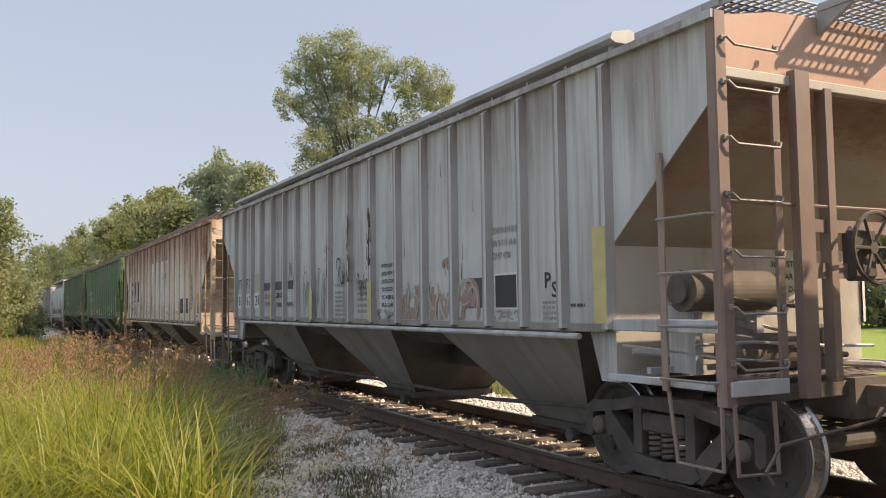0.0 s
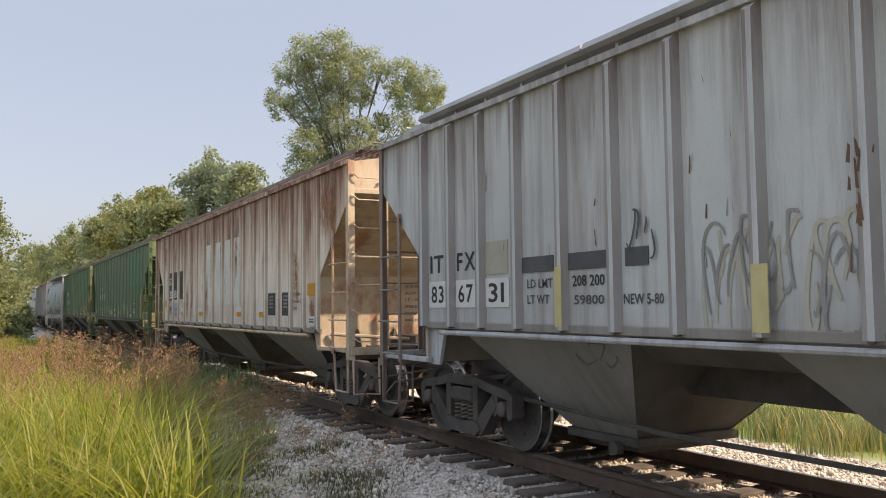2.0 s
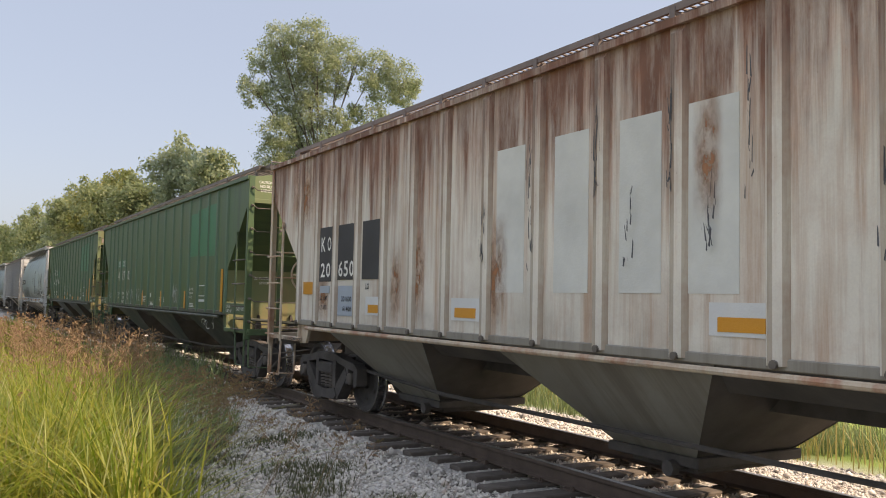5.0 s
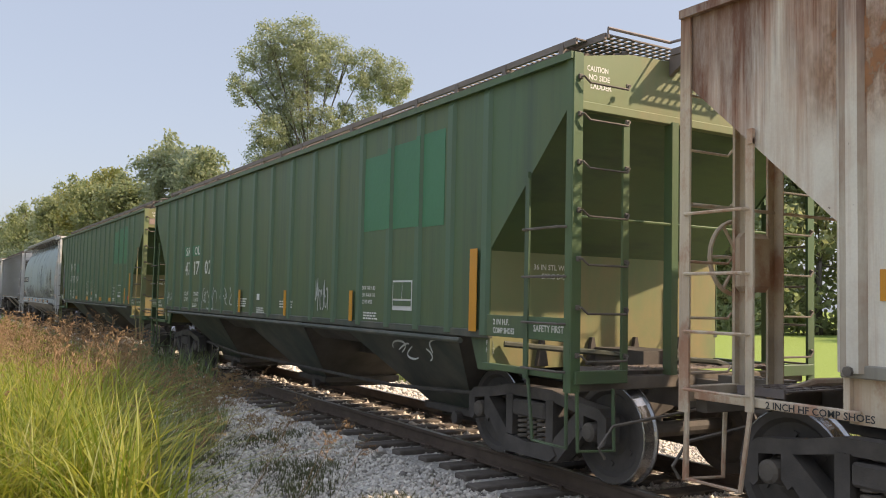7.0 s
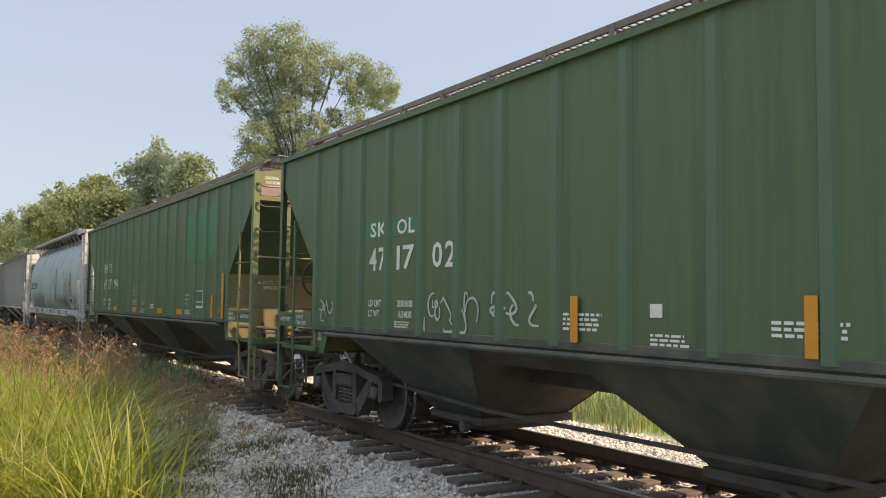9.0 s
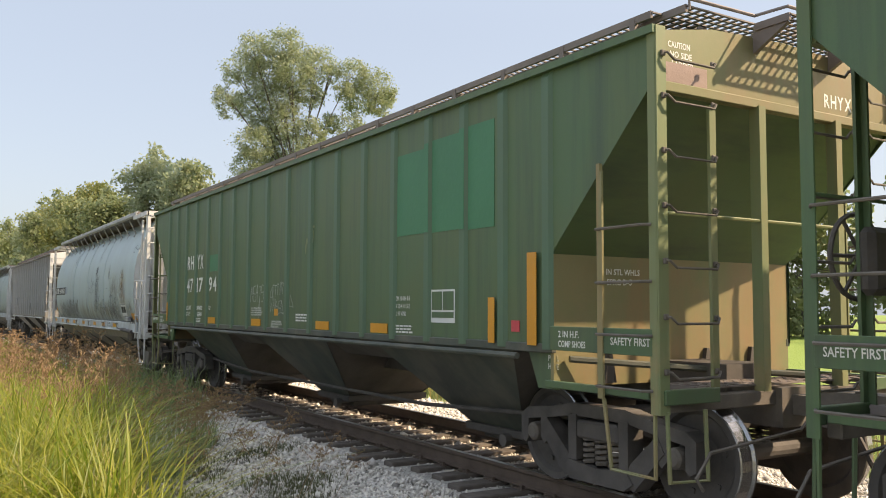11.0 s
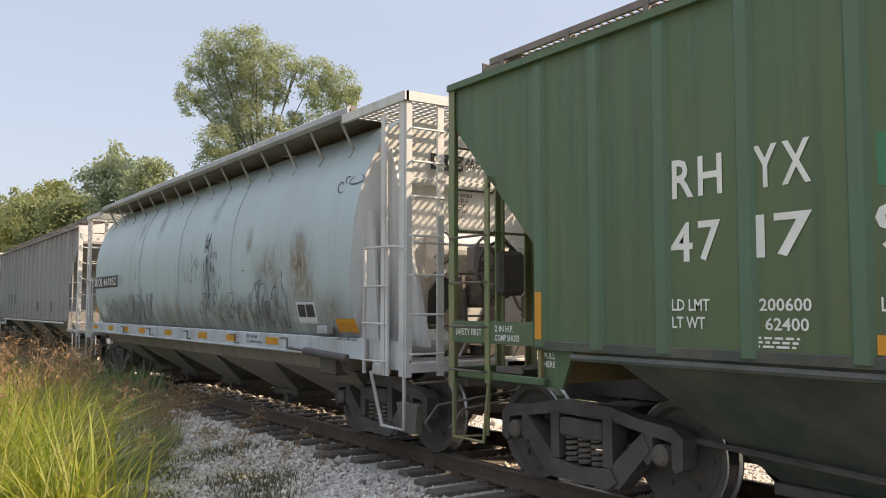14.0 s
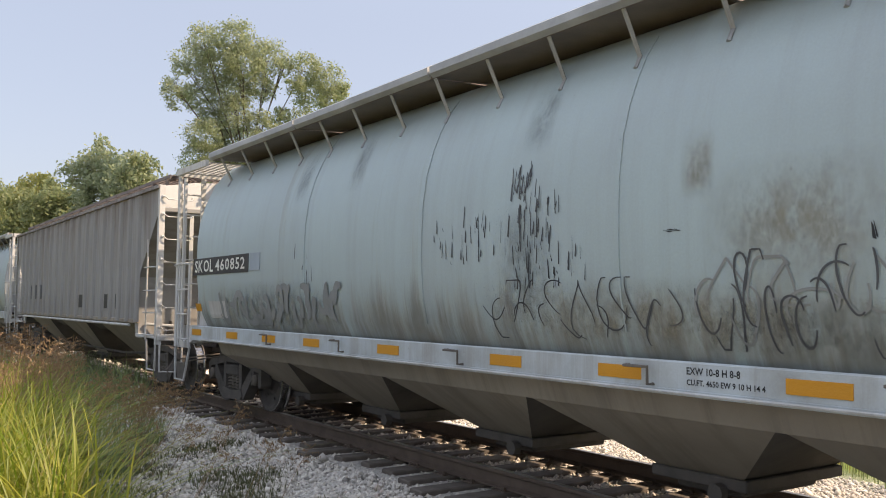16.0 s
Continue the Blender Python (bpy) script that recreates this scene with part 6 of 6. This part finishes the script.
        for a0, a1 in zip(gy, gy[1:]):
            # walk darker than its galvanised edge: the underside's shade is in the colour
            top = Shape().slab([(m * 0.62, 3.94), (m * 1.46, 3.90), (m * 1.52, 3.96), (m * 1.48, 4.02), (m * 1.40, 4.00), (m * 0.62, 3.98)], a0 + 0.02, a1 - 0.02, axis=1)
            part("roof_walk", top, GRATE_RUST_SHADE, car)
            part("walk_edge", Shape().slab([(m * 1.50, 3.89), (m * 1.545, 3.93), (m * 1.545, 4.0), (m * 1.49, 4.035)], a0 + 0.02, a1 - 0.02, axis=1), ROOF_METAL, car)
        for i in range(15):
            y = 1.7 + (L - 3.4) * i / 14
            part("walk_bracket", Shape().tube([(m * bulge(3.45), y, 3.46), (m * 1.28, y, 3.56), (m * 1.46, y, 3.90)], 0.02, 5), ROOF_METAL, car)
    part("roof_hatch", Shape().slab([(-0.3, 3.76), (-0.3, 3.92), (0.3, 3.92), (0.3, 3.76)], 1.6, L - 1.6, axis=1), ROOF_METAL, car)
    for y in (2.66, 5.08, 7.50, 9.92, 12.34):
        hopper_bay(car, y, 2.38, 0.8, 0.86, HOPPER_BROWN, 1.36, 0.6, 0.33)
    part("side_skirt", Shape().slab([(-1.46, 1.1), (1.46, 1.1), (1.36, 0.85), (-1.36, 0.85)], 1.7, L - 1.7, axis=1), HOPPER_BROWN, car)
    part("centre_sill", Shape().box(-0.28, 0.28, 0.3, L - 0.3, 0.78, 1.18), IRON, car)
    for far in (False, True):
        coupler(car, L if far else 0.0, 1 if far else -1)
    truck(car, 1.45)
    truck(car, L - 1.45)
    # weld seams round the body
    for y in (5.0, 7.6, 10.2):
        seam = Shape()
        pts = [(-(x + 0.004), y, z) for z, x in ROUND[1:11]]
        seam.tube(pts, 0.008, 4)
        part("weld_seam", seam, body, car)
    if marked:
        for y in (14.3, 12.8, 11.5, 10.24, 8.47, 6.55, 5.24, 3.68):
            panel(car, y, y - 0.42, 1.12, 1.215, ORANGE, off=1.567, name="reflector")
        for y in (11.44, 9.44, 7.17, 4.93, 3.05):
            part("tie_loop", Shape().tube([(-1.56, y, 1.22), (-1.63, y, 1.22), (-1.63, y - 0.22, 1.22), (-1.63, y - 0.22, 1.10), (-1.56, y - 0.22, 1.10)], 0.012, 5), IRON_WARM, car)
        part("release_pipe", Shape().tube([(-1.60, 2.35, 1.08), (-1.60, 1.2, 1.04)], 0.045, 10).tube([(-1.60, 2.9, 1.10), (-1.60, 2.35, 1.08)], 0.018, 6), IRON, car)
        part("tool_box", Shape().block(-1.60, -1.50, 1.75, 2.02, 1.30, 1.40, 0.01), ROOF_METAL, car)
        part("air_box", Shape().block(-1.5, -1.2, 1.75, 2.15, 0.80, 1.02, 0.03), IRON_WARM, car)
        letter("EXW 10-8 H 8-8", car, 4.42, 1.185, 0.05, INK, 0.42, off=1.568)
        letter("CU.FT. 4650 EW 9 10 H 14 4", car, 4.42, 1.115, 0.04, INK, 0.60, off=1.568)
        panel(car, 14.20, 11.95, 2.07, 2.33, BLACK, off=1.603, name="number_panel")
        letter("SKOL", car, 14.12, 2.11, 0.19, CHALK, 0.80, off=1.610)
        letter("460852", car, 13.22, 2.12, 0.17, CHALK, 1.15, off=1.610)
        panel(car, 11.9, 11.55, 2.09, 2.33, PALE, off=1.603, name="stencil_panel")
        decal(car, 2.70, 2.15, 1.42, 1.69, PLATE, "stencil_border")
        for a, b2 in ((2.66, 2.44), (2.41, 2.19)):
            decal(car, a, b2, 1.50, 1.66, BLACK, "stencil_panel", 0.010)
        decal(car, 1.66, 1.16, 1.33, 1.49, ORANGE, "reflector")
        decal(car, 14.2, 13.95, 1.5, 1.62, ORANGE, "reflector")
        decal(car, 13.6, 12.8, 1.40, 1.66, WHITE, "faded_patch")
        scrawl(car, 13.2, 9.2, 1.36, 1.85, TAG_GREY, 71, 26, 0.05, curve=bulge)
        scrawl(car, 6.6, 4.5, 1.36, 1.85, TAG_DARK, 72, 15, 0.0065, curve=bulge)
        scrawl(car, 4.3, 3.0, 1.36, 2.0, TAG_DARK, 73, 13, 0.008, curve=bulge)
        scrawl(car, 4.3, 3.0, 1.40, 1.95, TAG_GREY, 74, 9, 0.010, curve=bulge)
        scrawl(car, 1.68, 1.12, 3.0, 3.18, TAG_DARK, 75, 3, 0.008, curve=bulge)
        for i, (y, z0, z1, k, sp) in enumerate(((6.05, 1.75, 2.7, 70, 0.10), (6.7, 2.0, 2.4, 24, 0.25), (5.7, 1.7, 2.4, 30, 0.15), (7.25, 2.05, 2.35, 8, 0.08), (10.2, 1.7, 2.2, 8, 0.2))):
            slivers(car, y, z0, z1, k, TAG_DARK, 200 + i, sp, curve=bulge, wide=0.011)
        for i, (ya, yb, za, zb, m) in enumerate(((2.0, 3.05, 1.40, 2.60, SOFT_RUST), (2.35, 2.85, 1.9, 2.7, SOFT_RUST), (2.9, 4.3, 1.75, 2.6, SOFT_WASH), (4.15, 4.45, 2.35, 2.85, SOFT_WASH), (2.7, 6.9, 1.28, 1.85, SOFT_WASH), (1.3, 2.1, 1.3, 1.9, SOFT_WASH),
                                                 (9.2, 13.4, 1.30, 1.95, SOFT_SOOT), (5.7, 6.5, 1.5, 2.5, SOFT_SOOT), (2.9, 4.4, 1.3, 1.7, SOFT_SOOT), (10.3, 10.7, 2.9, 3.6, SOFT_SOOT), (5.8, 6.2, 2.9, 3.6, SOFT_SOOT), (8.9, 9.3, 2.9, 3.6, SOFT_SOOT))):
            decal(car, ya, yb, za, zb, m, "rust_stain" if i < 6 else "soot_stain", 0.0025 + 0.0004 * i)
        slivers(car, 4.45, 2.15, 2.17, 3, INK, 221, 0.10, curve=bulge, wide=0.08, tall=(0.012, 0.02))
        slivers(car, 3.1, 2.0, 2.06, 2, INK, 222, 0.02, curve=bulge, wide=0.03, tall=(0.1, 0.16))
        panel_end = Shape().box(-0.58, -0.11, 1.005, 1.03, 3.30, 3.49)
        part("number_panel", panel_end, BLACK, car)
        letter("SKOL", car, -0.55, 3.335, 0.125, CHALK, 0.40, face="end", off=1.0)
        letter("460852", car, -0.08, 3.35, 0.12, INK, 0.46, face="end", off=1.012)
        for i, s in enumerate(("36 IN WHLS", "SPRG D-5", "RESILIENT", "E BEARING")):
            letter(s, car, -0.30, 2.99 - i * 0.065, 0.045, INK, (0.36, 0.30, 0.29, 0.31)[i], face="end", off=1.055 + 0.006 * i)
        letter("2 IN H.F. COMP SHOES", car, 1.55, 1.24, 0.04, INK, 0.5, off=1.568)
    CARS.append((car, y0))
    return car


def follow_on():
    dull = dict(rib=(0.15, 0.05), feet=False)
    hopper_car("hopper_car", "dark brown ribbed covered hopper car", -12.15, 15.2, style(BROWN, BROWN, BROWN, BROWN, BROWN, BROWN, HOPPER_BROWN, 1.35, **dull))
    car = hopper_car("hopper_car", "dull grey ribbed covered hopper car with rusty end", 86.43, 15.2, style(DULL, DULL, DULL, WHITE, WHITE, WHITE, HOPPER_BROWN, 1.28, **dull))
    for y in (2.9, 3.8, 6.2):
        panel(car, y, y - 0.4, 1.5, 1.8, BLACK, name="stencil_panel")
    for i in range(4):
        panel(car, 13.6 - i * 0.8, 13.2 - i * 0.8, 1.7, 2.1, TAG_DARK, name="number_panel")
    round_car("hopper_car", "pale blue round-sided covered hopper car", 102.7, 15.2, BLUE, False)
    hopper_car("hopper_car", "dull grey ribbed covered hopper car", 119.0, 15.2, style(DULL, DULL, DULL, WHITE, WHITE, WHITE, HOPPER_BROWN, 1.3, **dull))
    hopper_car("hopper_car", "pale grey ribbed covered hopper car", 135.4, 15.2, style(GREY, GREY_RIB, GREY_END, WHITE, WHITE, WHITE, HOPPER_GREY, 1.3, **dull))
    hopper_car("hopper_car", "rusty brown ribbed covered hopper car", 151.8, 15.2, style(BROWN, BROWN, CREAM_END, BROWN, BROWN, BROWN, HOPPER_BROWN, 1.3, **dull))
    hopper_car("hopper_car", "rusty brown ribbed covered hopper car", 168.2, 15.2, style(BROWN, BROWN, CREAM_END, BROWN, BROWN, BROWN, HOPPER_BROWN, 1.3, **dull))


# the cottonwood's masses of leaves: across the crown, height, radius, in metres
COTTONWOOD = ((-2.6, 15.9, 1.0), (-1.0, 16.3, 1.1), (-3.6, 15.2, 0.8), (-1.9, 14.9, 1.3), (-0.5, 14.9, 1.1), (0.8, 15.6, 1.0), (1.6, 15.2, 0.7), (-4.0, 13.4, 0.75), (-2.7, 13.4, 1.0), (-4.1, 12.5, 0.4), (-1.2, 13.4, 1.1), (0.3, 14.0, 0.9),
              (2.8, 15.2, 0.9), (4.1, 14.6, 1.0), (3.3, 13.8, 1.0), (4.9, 14.4, 0.55), (2.3, 14.1, 0.6), (4.5, 13.5, 0.7), (-2.0, 12.0, 0.9), (-0.8, 12.3, 1.0), (-2.5, 10.9, 0.95), (-1.0, 11.0, 1.2), (0.5, 11.7, 0.9), (-2.8, 9.9, 0.9), (-1.3, 10.0, 1.1),
              (1.6, 12.4, 0.6), (2.7, 12.2, 0.8), (1.6, 11.0, 0.8), (0.6, 10.2, 1.1), (-1.0, 8.9, 1.2), (0.9, 8.7, 1.1), (-2.6, 8.7, 1.1), (0.0, 7.4, 1.3))


def plant_trees():
    rng = np.random.default_rng(3)
    big = [(0.927 * a + 0.375 * e, -0.375 * a + 0.927 * e, up, r) for a, up, r in COTTONWOOD for e in (rng.uniform(-1.2, 1.2),)]
    tree("cottonwood_tree", "tall cottonwood with an open crown above the train", 18.0, 44.0, 17.0, big, 74000, 0.066, LEAF_A, 5, 0.3, 0.42, 0.30, 0.17)
    rows = ((12.0, 50, 11.8, 7.0, LEAF_A), (12.6, 44, 9.8, 5.6, LEAF_A), (11.6, 57, 10.2, 6.0, LEAF_B), (12.0, 64, 11.6, 6.5, LEAF_C), (12.2, 74, 12.4, 7.0, LEAF_B), (12.0, 84, 13.0, 7.5, LEAF_C), (12.2, 97, 13.8, 8.5, LEAF_B),
            (12.0, 112, 14.2, 9.0, LEAF_A), (12.0, 132, 14.4, 10.0, LEAF_B), (11.5, 155, 15.0, 11.0, LEAF_B), (11.0, 185, 16.0, 12.0, LEAF_B), (9.0, 225, 17.0, 16.0, LEAF_B), (2.0, 260, 17.0, 20.0, LEAF_B))
    for i, (x, y, h, w, m) in enumerate(rows):
        random_tree("hedge_tree", "leafy green tree in the row behind the track", x, y, h, w, 26000 if i < 7 else 13000, 0.08 + 0.0009 * y, m, 30 + i, 0.12)
    for i, (x, y, h, w, m) in enumerate(((-3.6, 40, 7.6, 6.0, LEAF_B), (-1.2, 60, 9.4, 7.0, LEAF_B), (-2.6, 85, 12.0, 8.0, LEAF_B), (-4.0, 120, 15.5, 10.0, LEAF_B), (-4.5, 30, 6.5, 5.0, LEAF_C), (-5.0, 170, 18.0, 14.0, LEAF_B))):
        random_tree("verge_tree", "bushy green tree on the verge beside the track", x, y, h, w, 20000, 0.07 + 0.0010 * y, m, 60 + i, 0.1)
    random_tree("verge_bush", "yellowing bush in the tall grass", -1.15, 30.0, 5.0, 3.4, 14000, 0.055, LEAF_C, 81, 0.1)
    for i, (x, y, h, w) in enumerate(((-1.6, 44, 3.4, 3.6), (-0.9, 62, 4.6, 4.2), (-0.8, 84, 5.0, 5.0), (-1.0, 120, 7.0, 6.0), (1.2, 56, 2.2, 2.4), (2.0, 70, 3.2, 3.2), (2.2, 92, 4.6, 4.0), (1.5, 140, 7.0, 6.0))):
        random_tree("verge_bush", "dense dark bush beside the track", x, y, h, w, 8000, 0.05 + 0.001 * y, LEAF_B, 90 + i, 0.05)
    for i in range(12):
        random_tree("park_tree", "dense dark tree beyond the mown lawn", 60 + (i % 3) * 4, 14 + i * 9.5, 15 + (i * 7) % 5, 12.0, 9000, 0.34, LEAF_B, 110 + i, 0.02)


def motions():
    ts, ss = [r[0] for r in RUN], [r[1] for r in RUN]
    for car, y0 in CARS:
        walk(car, [(t, pose(XC, y0 - s, 0)) for t, s in RUN])
    steps = [0.1 * i for i in range(161)]
    turn = [math.degrees(float(np.interp(t, ts, ss)) / 0.457) for t in steps]
    for ws, e in WHEELSETS[:24]:
        walk(ws, [(t, pose(0, e, 0.457, a)) for t, a in zip(steps, turn)])


lay_ground()
grow_grass()
seed_heads()
plant_trees()
grey_hopper()
rust_hopper()
green_hopper("dark green ribbed covered hopper car with a newer paint patch", 37.42, 15.52, ("SK", "OL"), ("47", "17", "02"), False)
green_hopper("dark green ribbed covered hopper car with faded tan end", 54.14, 15.3, ("RH", "YX"), ("47", "17", "94"), True)
round_car("hopper_car", "pale blue round-sided covered hopper car with scratched sides", 70.28, 15.2, BLUE, True)
follow_on()
stones()
lay_track()
motions()
